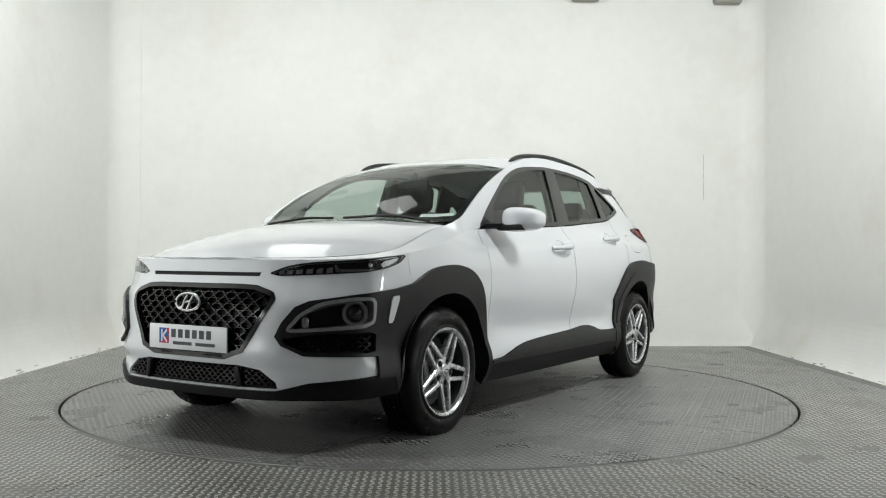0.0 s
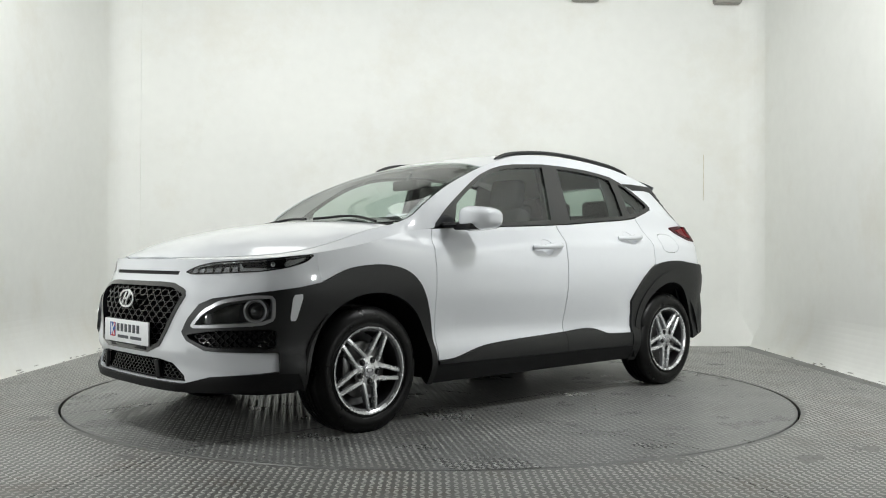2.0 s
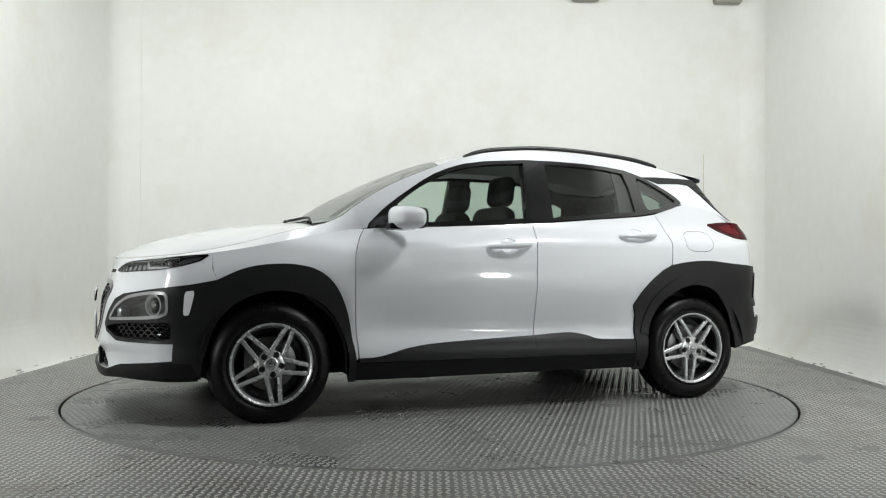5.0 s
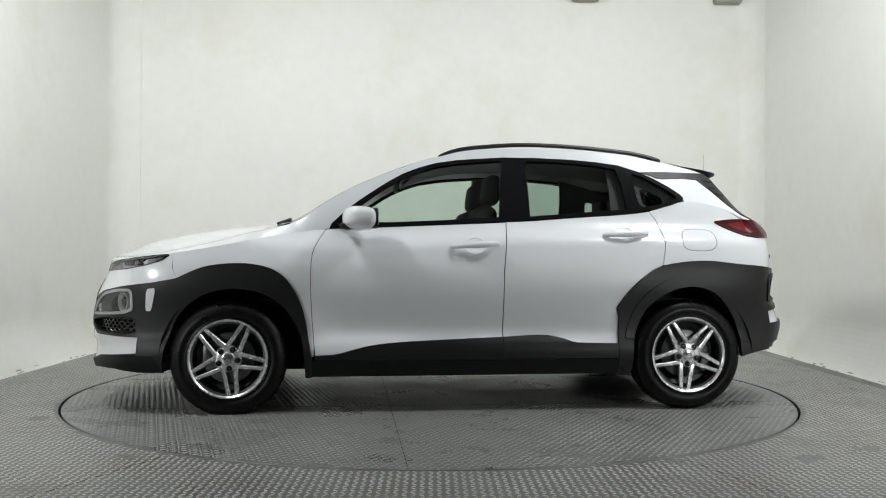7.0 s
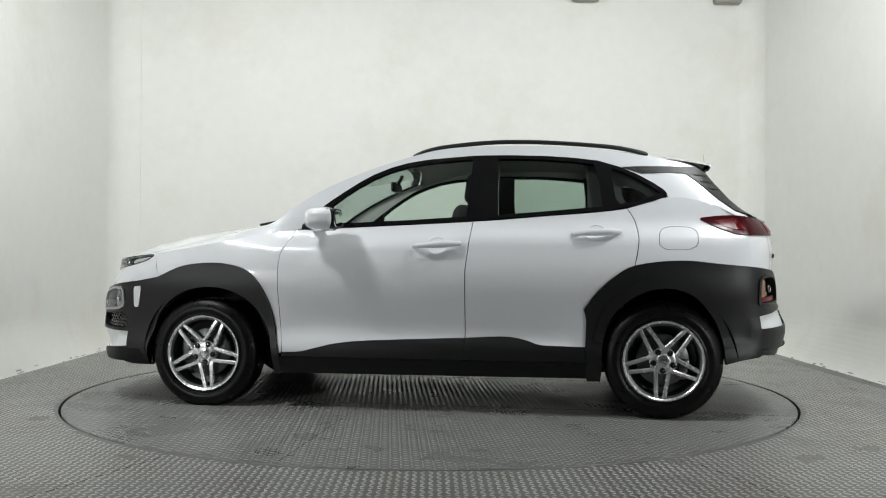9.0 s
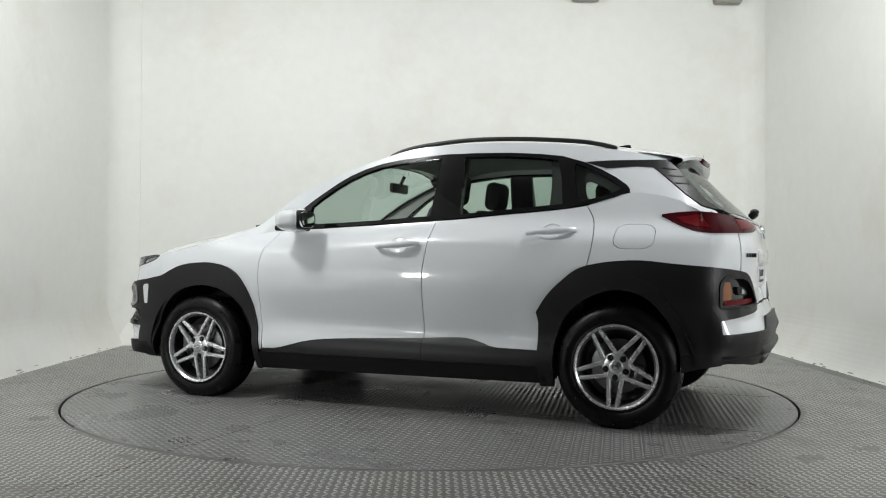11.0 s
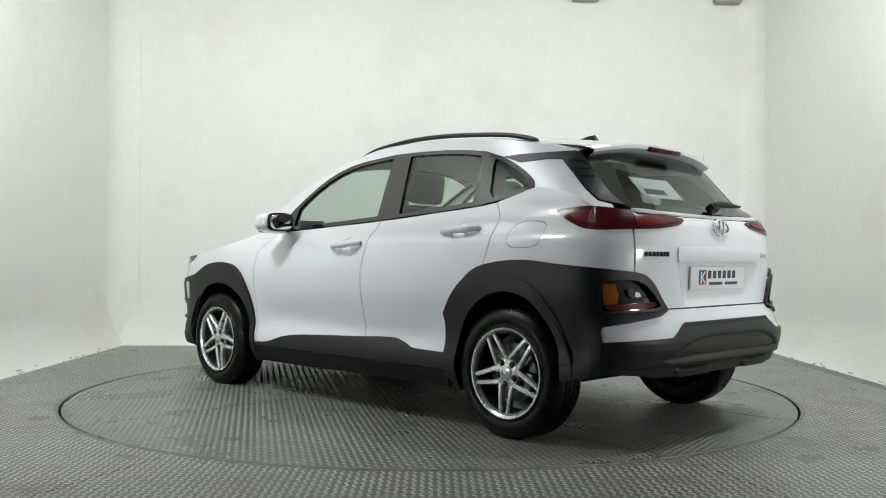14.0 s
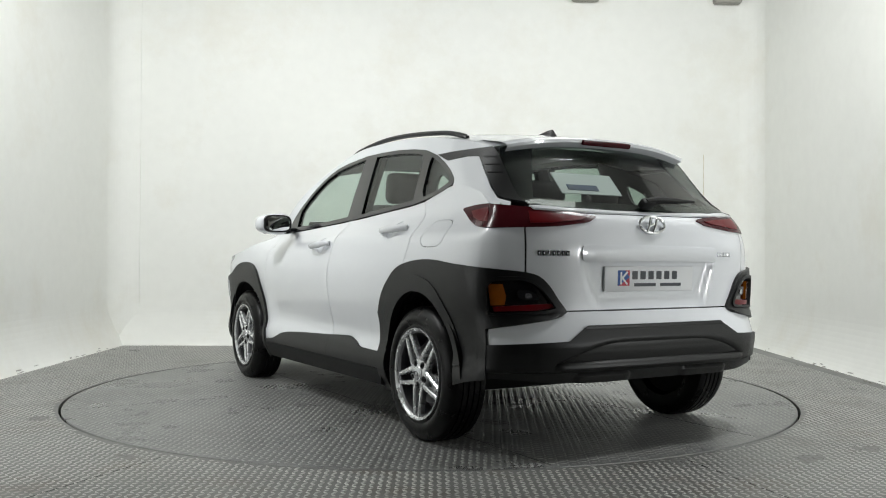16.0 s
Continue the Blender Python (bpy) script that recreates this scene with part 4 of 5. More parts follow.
rear_pod = rounded([SX(-1.897, 0.768), RY(0.68, 0.775), RY(0.625, 0.758), RY(0.58, 0.715), RY(0.535, 0.652), RY(0.545, 0.640), RY(0.60, 0.630), SX(-1.915, 0.622), SX(-1.90, 0.632)], 2, 0.2)
panel("arch_cladding", rear_clad, belt, CLAD, car, "dark grey plastic rear wheel arch cladding", off=0.016, thick=0.035, step=0.025, holes=[rear_pod])
for side in (1, -1):
    fl = (lambda q: q) if side > 0 else (lambda q: [(2 * TOTAL - a, b) for a, b in q])
    pod_ob = panel("rear_fog_lamp", fl(shrink(rear_pod, -0.008)), belt, GLOSSB, car, "rear lamp cluster with amber and clear lenses", pair=False, off=-0.01, thick=0)
    panel("amber_lens", fl(S([(-1.903, 0.752), (-1.94, 0.752), (-1.948, 0.70), (-1.945, 0.662), (-1.91, 0.659)])), belt, AMBER, pod_ob, "amber indicator lens", pair=False, off=0.006, thick=0.015)
    panel("red_reflector", fl([SX(-1.915, 0.655), RY(0.66, 0.662), RY(0.545, 0.668), RY(0.54, 0.65), RY(0.62, 0.638), SX(-1.92, 0.634)]), belt, REDLENS, pod_ob, "red reflector strip", pair=False, off=0.006, thick=0.015)
    panel("reversing_lens", fl(rounded([RY(0.70, 0.728), RY(0.635, 0.722), RY(0.60, 0.695), RY(0.615, 0.682), RY(0.685, 0.685)], 1, 0.2)), belt, LAMPIN, pod_ob, "clear reversing lens", pair=False, off=0.004, thick=0.012)
    panel("reflector", fl(rounded([RY(0.662, 0.714), RY(0.64, 0.712), RY(0.632, 0.692), RY(0.662, 0.690)], 1, 0.2)), belt, LAMPCHROME, pod_ob, pair=False, off=0.008, thick=0.01)
    panel("lamp_ring", fl(shrink(rear_pod, -0.012)), belt, CLAD, pod_ob, "raised black ring round the lamp", pair=False, off=0.024, thick=0.03, holes=[fl(shrink(rear_pod, 0.004))])
    if side > 0:
        lip_in = [p for p in arch_r_in if p[1] > 0.37]
        lip = [tuple(np.array(p) * 0.45 + np.array(q) * 0.55) for p, q in zip([SX(*p) for p in lip_in], [SX(p[0] + (p[0] + 1.40) * 0.30, p[1] + max(0.0, p[1] - 0.35) * 0.36) for p in lip_in])]
        panel("arch_lip", [SX(*p) for p in lip_in][::-1] + lip, belt, CLAD, car, "raised inner lip of the rear arch", off=0.0215, thick=0.02, step=0.025)
    t_ob = panel("tail_lamp", fl(tail), belt, REDDARK, car, "red wedge-shaped tail lamp", pair=False, off=0.006, thick=0.02)
    panel("outer_band", fl([SX(-1.69, 1.072), SX(-1.80, 1.086), SX(-1.875, 1.086), SX(-1.89, 1.02), SX(-1.80, 1.022), SX(-1.73, 1.042)]), belt, REDLENS, t_ob, "brighter red lens", pair=False, off=0.0085, thick=0.003)
    panel("inner_band", fl([RY(0.64, 1.064), RY(0.47, 1.05), RY(0.36, 1.042), RY(0.40, 1.03), RY(0.55, 1.015), RY(0.64, 1.012)]), belt, REDLENS, t_ob, pair=False, off=0.0085, thick=0.003)

# tail end
gate = [RY(0, 0.634), RY(0.50, 0.634), RY(0.56, 0.70), RY(0.61, 0.77), RY(0.66, 0.79), RY(0.66, 0.995), RY(0.66, 1.07), RY(0.5, 1.064), RY(0.25, 1.064), RY(0, 1.064)]


def gate_surf(w, z):
    # the plate sits in a recess with slanted cheeks
    p = belt(w, z)
    out = 0.345 + (z - 0.64) * 0.27
    inn = 0.29 + (z - 0.64) * 0.42
    t = min(1.0, max(0.0, (out - abs(p[1])) / (out - inn)))
    t *= min(1.0, max(0.0, (0.875 - z) / 0.02)) * (0.45 + 0.55 * min(1.0, max(0.0, (z - 0.634) / 0.05)))
    return (p[0] + 0.026 * t, p[1], p[2])


tailgate = panel("tailgate", tail_mirrored(gate), gate_surf, PAINT, car, "white painted tailgate with recessed plate field", pair=False, gap=0.003, thick=0.015, step=0.02)


def ledge_surf(w, z):
    p = belt(w, z)
    return (p[0] - 0.006 * max(0.0, 1 - ((z - 0.885) / 0.04) ** 2) ** 0.5, p[1], p[2])


panel("handle_trim", tail_mirrored([RY(0, 0.853), RY(0.36, 0.849), RY(0.395, 0.850), RY(0.405, 0.860), RY(0.408, 0.88), RY(0.406, 0.91), RY(0.398, 0.918), RY(0.37, 0.920), RY(0, 0.924)]), ledge_surf, PAINT, tailgate, "white grab ledge above the plate", pair=False, off=0.0015, thick=0.012, step=0.012)
rb = [RY(0, 0.567), RY(0.40, 0.567), RY(0.50, 0.503), RY(0.70, 0.495), SX(-1.893, 0.49), SX(-1.905, 0.558), RY(0.70, 0.578), RY(0.52, 0.608), RY(0.49, 0.631), RY(0, 0.631)]
panel("rear_bumper", tail_mirrored(rb), belt, PAINT, car, "white painted rear bumper strip", pair=False, off=0.002, thick=0.02)
rbl = [RY(0, 0.328), RY(0.40, 0.328), RY(0.56, 0.333), RY(0.66, 0.345), SX(-1.93, 0.352), SX(-1.895, 0.345), SX(-1.895, 0.492), RY(0.70, 0.498), RY(0.50, 0.506), RY(0.40, 0.570), RY(0, 0.570)]


def ease(v):
    v = min(1.0, max(0.0, v))
    return v * v * (3 - 2 * v)


def skirt_surf(w, z):
    # sunken field under an arched edge, a shelf below it and two blades at the foot
    p = belt(w, z)
    y = abs(p[1])
    arch = 0.512 - 0.085 * max(0.0, (y - 0.20) / 0.35) ** 2.2
    field = ease((arch - z) / 0.014) * ease((z - 0.406) / 0.010) * ease((0.57 - y) / 0.02)
    shelf = ease((0.416 - z) / 0.02) * ease((z - 0.386) / 0.008) * ease((0.57 - y) / 0.03)
    blade = ease((0.366 - z) / 0.010) * ease((0.46 - y) / 0.03) * ease((y - 0.15) / 0.03)
    top_lip = ease((z - 0.553) / 0.008) * 0.004
    return (p[0] + 0.012 * field - 0.014 * shelf - 0.014 * blade - top_lip + 0.016 * ease((0.388 - z) / 0.01), p[1], p[2])


panel("bumper_skirt", tail_mirrored(rbl), skirt_surf, CLAD, car, "dark grey plastic lower rear bumper with moulded shelf", pair=False, off=0.012, thick=0.05, step=0.012, step2=0.004)
sign_plate((-2.037, 0.0, 0.772), Matrix.Rotation(radians(180), 4, "Z") @ Matrix.Rotation(radians(2), 4, "Y"), car, 0.54, 0.112)
emblem((-2.052, 0, 1.018), Matrix.Rotation(radians(180), 4, "Z") @ Matrix.Rotation(radians(-12), 4, "Y"), 0.15, car)
for y0, n in ((0.534, 7), (-0.485, 4)):
    for k in range(n):
        bm = bmesh.new()
        y = y0 + (0.0215 if n == 7 else 0.026) * (n / 2 - k)
        c = belt(*RY(y, 0.885))
        box(bm, (c[0] - 0.003, y, 0.885), (0.005, 0.0175, 0.022), bevel=0.002)
        part("badge_bar", bm, LAMPIN if n == 7 else LAMPCHROME, car)

# greenhouse
win_top = [(0.645, 1.055), (0.56, 1.136), (0.48, 1.197), (0.399, 1.252), (0.32, 1.304), (0.236, 1.351), (0.14, 1.390), (0.039, 1.419), (-0.08, 1.438), (-0.191, 1.447), (-0.357, 1.459), (-0.55, 1.459), (-0.755, 1.453), (-0.92, 1.44), (-1.056, 1.423), (-1.19, 1.381), (-1.28, 1.338), (-1.36, 1.293), (-1.42, 1.25), (-1.436, 1.228), (-1.428, 1.212)]
belt_line = [(-1.36, 1.185), (-1.265, 1.16), (-1.09, 1.132), (-0.757, 1.106), (-0.38, 1.077), (0.0, 1.058), (0.3, 1.044), (0.655, 1.028)]
opening = win_top + belt_line
g1 = [(0.50, 1.062), (0.47, 1.168), (0.40, 1.222), (0.32, 1.276), (0.236, 1.324), (0.14, 1.365), (0.039, 1.396), (-0.08, 1.416), (-0.20, 1.427), (-0.345, 1.437), (-0.318, 1.10), (0.0, 1.08), (0.3, 1.066)]
g2 = [(-0.488, 1.438), (-0.62, 1.437), (-0.755, 1.431), (-0.92, 1.417), (-1.035, 1.399), (-1.065, 1.30), (-1.083, 1.155), (-0.757, 1.128), (-0.50, 1.107)]
g3 = rounded([(-1.125, 1.382), (-1.20, 1.355), (-1.28, 1.313), (-1.35, 1.272), (-1.402, 1.232), (-1.30, 1.19), (-1.16, 1.165)], 1, 0.15)
frame_l = panel("window_frame", opening, flank, GLOSSB, car, "black window surround", off=0.003, thick=0.03, holes=[g1, g2, g3])
for g, name in ((g1, "front_side_window"), (g2, "rear_side_window"), (g3, "quarter_window")):
    for ob in panel(name, shrink(g, -0.006), flank, WINGLASS if g is g1 else TINTGLASS, car, "clear side window glass" if g is g1 else "lightly tinted side window glass", off=-0.006, thick=0):
        ob.visible_shadow = False
fin = [(-1.19, 1.384), (-1.30, 1.388), (-1.42, 1.387), (-1.57, 1.386)] + [(x, EDGE(x)[1] - 0.0005) for x in (-1.60, -1.63, -1.66, -1.70, -1.74, -1.78, -1.82, -1.86, -1.90)] + [(-1.86, 1.118), (-1.80, 1.135), (-1.72, 1.195), (-1.62, 1.285), (-1.545, 1.345), (-1.46, 1.352), (-1.30, 1.345)]
top_edge = [(x, EDGE(x)[1] - 0.0005) for x in np.linspace(-1.60, 0.84, 44)]
side_above = [(0.84, foot(0.84)[2]), (0.75, foot(0.75)[2]), (0.66, 1.027)] + win_top[1:16] + [(-1.30, 1.388), (-1.42, 1.387), (-1.56, 1.382), (-1.60, 1.365)] + top_edge
panel("side_frame", [(float(a), float(b)) for a, b in side_above], flank, PAINT, car, "white painted roof side and windscreen pillar", thick=0.02)
pillar = [(-1.19, 1.381), (-1.30, 1.345), (-1.46, 1.352), (-1.545, 1.345), (-1.62, 1.28), (-1.72, 1.19), (-1.80, 1.13), (-1.86, 1.112), (-1.9, foot(-1.9)[2]), (-1.8, foot(-1.8)[2]), (-1.7, foot(-1.7)[2]), (-1.6, foot(-1.6)[2]), (-1.5, foot(-1.5)[2]), (-1.44, foot(-1.44)[2])] + win_top[-2:15:-1]
panel("rear_pillar", pillar, flank, PAINT, car, "white painted rear pillar", thick=0.02)
panel("pillar_fin", fin, flank, CLAD, car, "black trim fin between roof and rear pillar", off=0.004, thick=0.03)
for x, z in ((-1.625, 1.335), (-1.66, 1.295), (-1.695, 1.255)):
    slot = [(x + 0.038, z + 0.006), (x - 0.030, z - 0.001), (x - 0.032, z - 0.007), (x + 0.036, z - 0.001)]
    panel("louvre", slot, flank, BLACK, car, off=0.0065, thick=0.004, step=0.02)
trim = [(0.8, 1.05)] + win_top[1:16] + [(-1.56, 1.36)] + [(a, b - 0.012) for a, b in top_edge]
panel("pillar_lining", [(float(a), float(b)) for a, b in trim], flank, LINER, car, "grey inner pillar lining", off=-0.024, thick=0)
panel("rear_lining", pillar, flank, SHADETRIM, car, off=-0.03, thick=0)
post = [(-1.00, 1.12), (-1.0, 1.30), (-0.985, 1.45), (-1.19, 1.40), (-1.45, 1.30), (-1.50, 1.20), (-1.40, 1.15), (-1.265, 1.12)]
panel("quarter_trim", post, flank, SHADETRIM, car, "inner trim round the quarter window, darkened for the cabin shade", off=-0.045, thick=0.01, holes=[rounded([(-1.185, 1.315), (-1.345, 1.238), (-1.29, 1.185), (-1.20, 1.195)], 2, 0.2)])
panel("door_post", [(-0.325, 1.06), (-0.345, 1.45), (-0.50, 1.45), (-0.485, 1.06)], flank, SHADETRIM, car, "inner door post trim, darkened for the cabin shade", off=-0.03, thick=0.03)

ws_out = [(0.985, 0), (0.98, 0.2), (0.965, 0.42), (0.93, 0.56)] + edge_line(0.86, 0.21, 0.012, 14) + [(0.16, 0.45), (0.125, 0.25), (0.115, 0)]
ws_in = [(0.90, 0), (0.895, 0.2), (0.875, 0.42), (0.84, 0.56)] + edge_line(0.80, 0.26, 0.045, 12) + [(0.205, 0.42), (0.18, 0.25), (0.17, 0)]
panel("windscreen_border", both(ws_out), top, GLOSSB, car, "black printed windscreen border", pair=False, off=-0.002, thick=0.006, holes=[both(ws_in)])
ws = panel("windscreen", both(ws_out), top, SCREENGLASS, car, "clear laminated windscreen", pair=False, off=0.0005, thick=0)
ws.visible_shadow = False
cowl = [(1.0, 0), (0.995, 0.3), (0.97, 0.6), (0.93, 0.66), (0.88, 0.655), (0.93, 0.55), (0.975, 0.3), (0.98, 0)]
panel("cowl_grille", both(cowl), top, BLACK, car, "black cowl below the windscreen", pair=False, off=-0.006, thick=0.01)
roof_half = [(0.112, 0), (0.122, 0.25), (0.157, 0.45)] + edge_line(0.205, -1.60, 0.0, 40) + [(-1.64, 0.35), (-1.655, 0)]
panel("roof", both(roof_half), top, PAINT, car, "white painted roof", pair=False, thick=0.02, step=0.05)
panel("headliner", both([(a + (-0.02 if a > 0 else 0.0), b * 0.985) for a, b in roof_half]), top, LINER, car, "light grey roof lining", pair=False, off=-0.035, thick=0, step=0.06)
rw = [(-1.62, 0), (-1.62, 0.55)] + edge_line(-1.66, -1.93, 0.002, 8) + [(-1.975, 0.45), (-1.992, 0.2), (-1.995, 0)]
rw_in = [(-1.66, 0), (-1.66, 0.38)] + [(x, EDGE(x)[0] - 0.17 + 0.11 * k / 8) for k, x in ((k, -1.68 - 0.20 * k / 8) for k in range(9))] + [(-1.935, 0.40), (-1.95, 0.2), (-1.955, 0)]
panel("rear_window_border", both(rw), top, GLOSSB, tailgate, "black printed rear window border", pair=False, off=0.0, thick=0.01, holes=[both(rw_in)])
panel("rear_window", both(rw), top, REARGLASS, tailgate, "tinted rear window glass", pair=False, off=0.002, thick=0).visible_shadow = False
gate_top = [(-1.997, 0), (-1.994, 0.2), (-1.977, 0.45)] + edge_line(-1.93, -1.97, 0.0, 3) + [(-1.995, 0.5), (-2.012, 0.3), (-2.015, 0)]
panel("gate_top", both(gate_top), top, PAINT, tailgate, pair=False, thick=0.008)

# roof spoiler with high brake light
bm = bmesh.new()
sec = []
for k in range(17):
    y = -0.56 + 1.12 * k / 16
    u = abs(y) / 0.585
    tip = -1.735 + 0.055 * u ** 3
    zt = 1.452 - 0.055 * u ** 2.4
    sec.append([bm.verts.new(p) for p in ((-1.45, y * 0.985, top(-1.45, y * 0.985)[2] + 0.003), (-1.60, y * 0.985, zt + 0.012), (tip + 0.01, y, zt - 0.006), (tip, y, zt - 0.014))])
for p, q in zip(sec, sec[1:]):
    for j in range(3):
        bm.faces.new((p[j], q[j], q[j + 1], p[j + 1]))
bmesh.ops.recalc_face_normals(bm, faces=bm.faces[:])
spoiler = part("roof_spoiler", bm, PAINT, car, "white roof spoiler")
bm = bmesh.new()
sec = []
for k in range(17):
    y = -0.555 + 1.11 * k / 16
    u = abs(y) / 0.585
    tip = -1.735 + 0.055 * u ** 3
    zt = 1.452 - 0.055 * u ** 2.4
    sec.append([bm.verts.new(p) for p in ((tip, y, zt - 0.014), (tip + 0.003, y, zt - 0.028), (tip + 0.05, y * 0.97, zt - 0.048), (tip + 0.15, y * 0.95, zt - 0.045))])
for p, q in zip(sec, sec[1:]):
    for j in range(3):
        bm.faces.new((p[j], q[j], q[j + 1], p[j + 1]))
bmesh.ops.recalc_face_normals(bm, faces=bm.faces[:])
part("rear_face", bm, PAINT, spoiler, "shaded underside of the spoiler")
bm = bmesh.new()
box(bm, (-1.729, 0, 1.424), (0.03, 0.30, 0.024), Matrix.Rotation(radians(-25), 4, "Y"), 0.005)
part("brake_light", bm, REDDARK, spoiler, "dark red high brake light")

# roof rails, aerial, wiper
rails = smooth_curve([(0.02, 0.578, 1.462), (-0.07, 0.572, 1.498), (-0.2, 0.57, 1.522), (-0.47, 0.568, 1.543), (-0.77, 0.565, 1.538), (-1.10, 0.56, 1.512), (-1.25, 0.556, 1.487), (-1.34, 0.555, 1.462)], 5)
bm = bmesh.new()
tube(bm, [tuple(p) for p in rails], [0.012] + [0.017] * (len(rails) - 2) + [0.012], 10, 0.75)
twin(part("roof_rail", bm, CLAD, car, "dark grey roof rail"))
bm = bmesh.new()
lo = [bm.verts.new(p) for p in ((-1.17, 0.018, 1.525), (-1.32, 0.024, 1.503), (-1.32, -0.024, 1.503), (-1.17, -0.018, 1.525))]
up = [bm.verts.new(p) for p in ((-1.26, 0.004, 1.546), (-1.30, 0.005, 1.548), (-1.30, -0.005, 1.548), (-1.26, -0.004, 1.546))]
for k in range(4):
    bm.faces.new((lo[k], lo[(k + 1) % 4], up[(k + 1) % 4], up[k]))
bm.faces.new(up)
bmesh.ops.recalc_face_normals(bm, faces=bm.faces[:])
part("shark_fin_aerial", bm, GLOSSB, car, "black shark fin aerial")
bm = bmesh.new()
box(bm, (-1.998, -0.02, 1.118), (0.05, 0.075, 0.04), Matrix.Rotation(radians(40), 4, "Y"), 0.012)
tube(bm, [(-2.008, 0.0, 1.13), (-2.0, -0.08, 1.138), (-1.99, -0.18, 1.14), (-1.978, -0.34, 1.14)], [0.018, 0.026, 0.022, 0.008], 10, 0.7)
part("rear_wiper", bm, BLACK, car, "black rear wiper")
for y0, y1, dx in ((0.60, 0.02, 0), (-0.05, -0.55, 0.01)):
    bm = bmesh.new()
    pts = [(lambda p: (p[0], p[1], p[2] + 0.014))(top(0.955 - 0.055 * math.sin(math.pi * k / 8) + dx, y0 + (y1 - y0) * k / 8)) for k in range(9)]
    tube(bm, pts, 0.008, 6)
    part("wiper", bm, BLACK, car, "black windscreen wiper")



def oval(bm, x0, x1, y, z, a, b, n=36):
    sup = [(math.copysign(abs(math.cos(t)) ** 0.62, math.cos(t)), math.copysign(abs(math.sin(t)) ** 0.62, math.sin(t))) for t in (2 * math.pi * k / n for k in range(n))]
    rows = [[bm.verts.new((x, y + c * a * f, z + d * b * f)) for c, d in sup] for x, f in ((x0, 1.0), (x1 * 0.7 + x0 * 0.3, 1.0), (x1, 0.95))]
    for p, q in zip(rows, rows[1:]):
        for k in range(n):
            bm.faces.new((p[k], p[(k + 1) % n], q[(k + 1) % n], q[k]))
    bm.faces.new(rows[0])
    bm.faces.new(rows[-1])
    bmesh.ops.recalc_face_normals(bm, faces=bm.faces[:])


# door handles and mirrors
for xa, xb, z0, z1 in ((-0.035, -0.295, 0.928, 0.946), (-0.915, -1.175, 1.0, 1.014)):
    bm = bmesh.new()
    path = []
    for k in range(13):
        t = k / 12
        p = belt(*SX(xa + (xb - xa) * t, z0 + (z1 - z0) * t))
        lift = 0.006 + 0.034 * min(1, 5 * min(t, 1 - t)) ** 0.7
        path.append((p[0], p[1] + lift, p[2]))
    tube(bm, path, [0.010 + 0.009 * math.sin(math.pi * min(0.9, max(0.1, (k / 12) ** 1.5))) for k in range(13)], 10, 1.1)
    h = part("door_handle", bm, PAINT, door_f[0] if xa > -0.5 else door_r[0], "white door handle")
    h2 = twin(h)
    h2.parent = door_f[1] if xa > -0.5 else door_r[1]
bm = bmesh.new()
bmesh.ops.create_uvsphere(bm, u_segments=28, v_segments=18, radius=1)
for v in bm.verts:
    x, y, z = v.co
    x, y, z = (math.copysign(abs(c) ** 0.66, c) for c in (x, y, z))
    x = x * (0.75 if x < 0 else 1.0)
    v.co = (0.464 + x * 0.098 + 0.02 * (1 - abs(y)) - 0.010 * y, 0.916 + y * 0.115, 1.080 + z * (0.067 - 0.010 * y))
shell_m = part("mirror_housing", bm, PAINT, car, "white door mirror housing")
bm = bmesh.new()
oval(bm, 0.425, 0.3875, 0.910, 1.080, 0.094, 0.057)
part("mirror_rim", bm, BLACK, shell_m, "black rim round the mirror glass")
bm = bmesh.new()
oval(bm, 0.393, 0.3860, 0.912, 1.080, 0.083, 0.047)
glass_m = part("mirror_glass", bm, MIRRORM, shell_m, "silvered mirror glass")
bm = bmesh.new()
box(bm, (0.505, 0.88, 1.034), (0.15, 0.16, 0.034), Matrix.Rotation(radians(-8), 4, "Z"), 0.012)
tube(bm, [(0.57, 0.73, 1.045), (0.55, 0.80, 1.045), (0.52, 0.86, 1.05)], [0.04, 0.034, 0.03], 10, 0.45)
arm_m = part("mirror_arm", bm, BLACK, shell_m, "black lower mirror shell and arm")
bm = bmesh.new()
box(bm, (0.475, 1.008, 1.083), (0.06, 0.006, 0.016), bevel=0.002)
ind_m = part("indicator", bm, DRL, shell_m, "clear mirror indicator lens")
bm = bmesh.new()
box(bm, (0.434, 0.910, 1.083), (0.024, 0.17, 0.104), bevel=0.0115, seg=3)
back_m = part("mirror_rim", bm, BLACK, shell_m, "black rear rim of the mirror")
mt = twin(shell_m)
for o in (glass_m, arm_m, ind_m, back_m):
    twin(o).parent = mt

# ---------- wheels ----------
WHEEL_R, WHEEL_Y = 0.318, 0.868


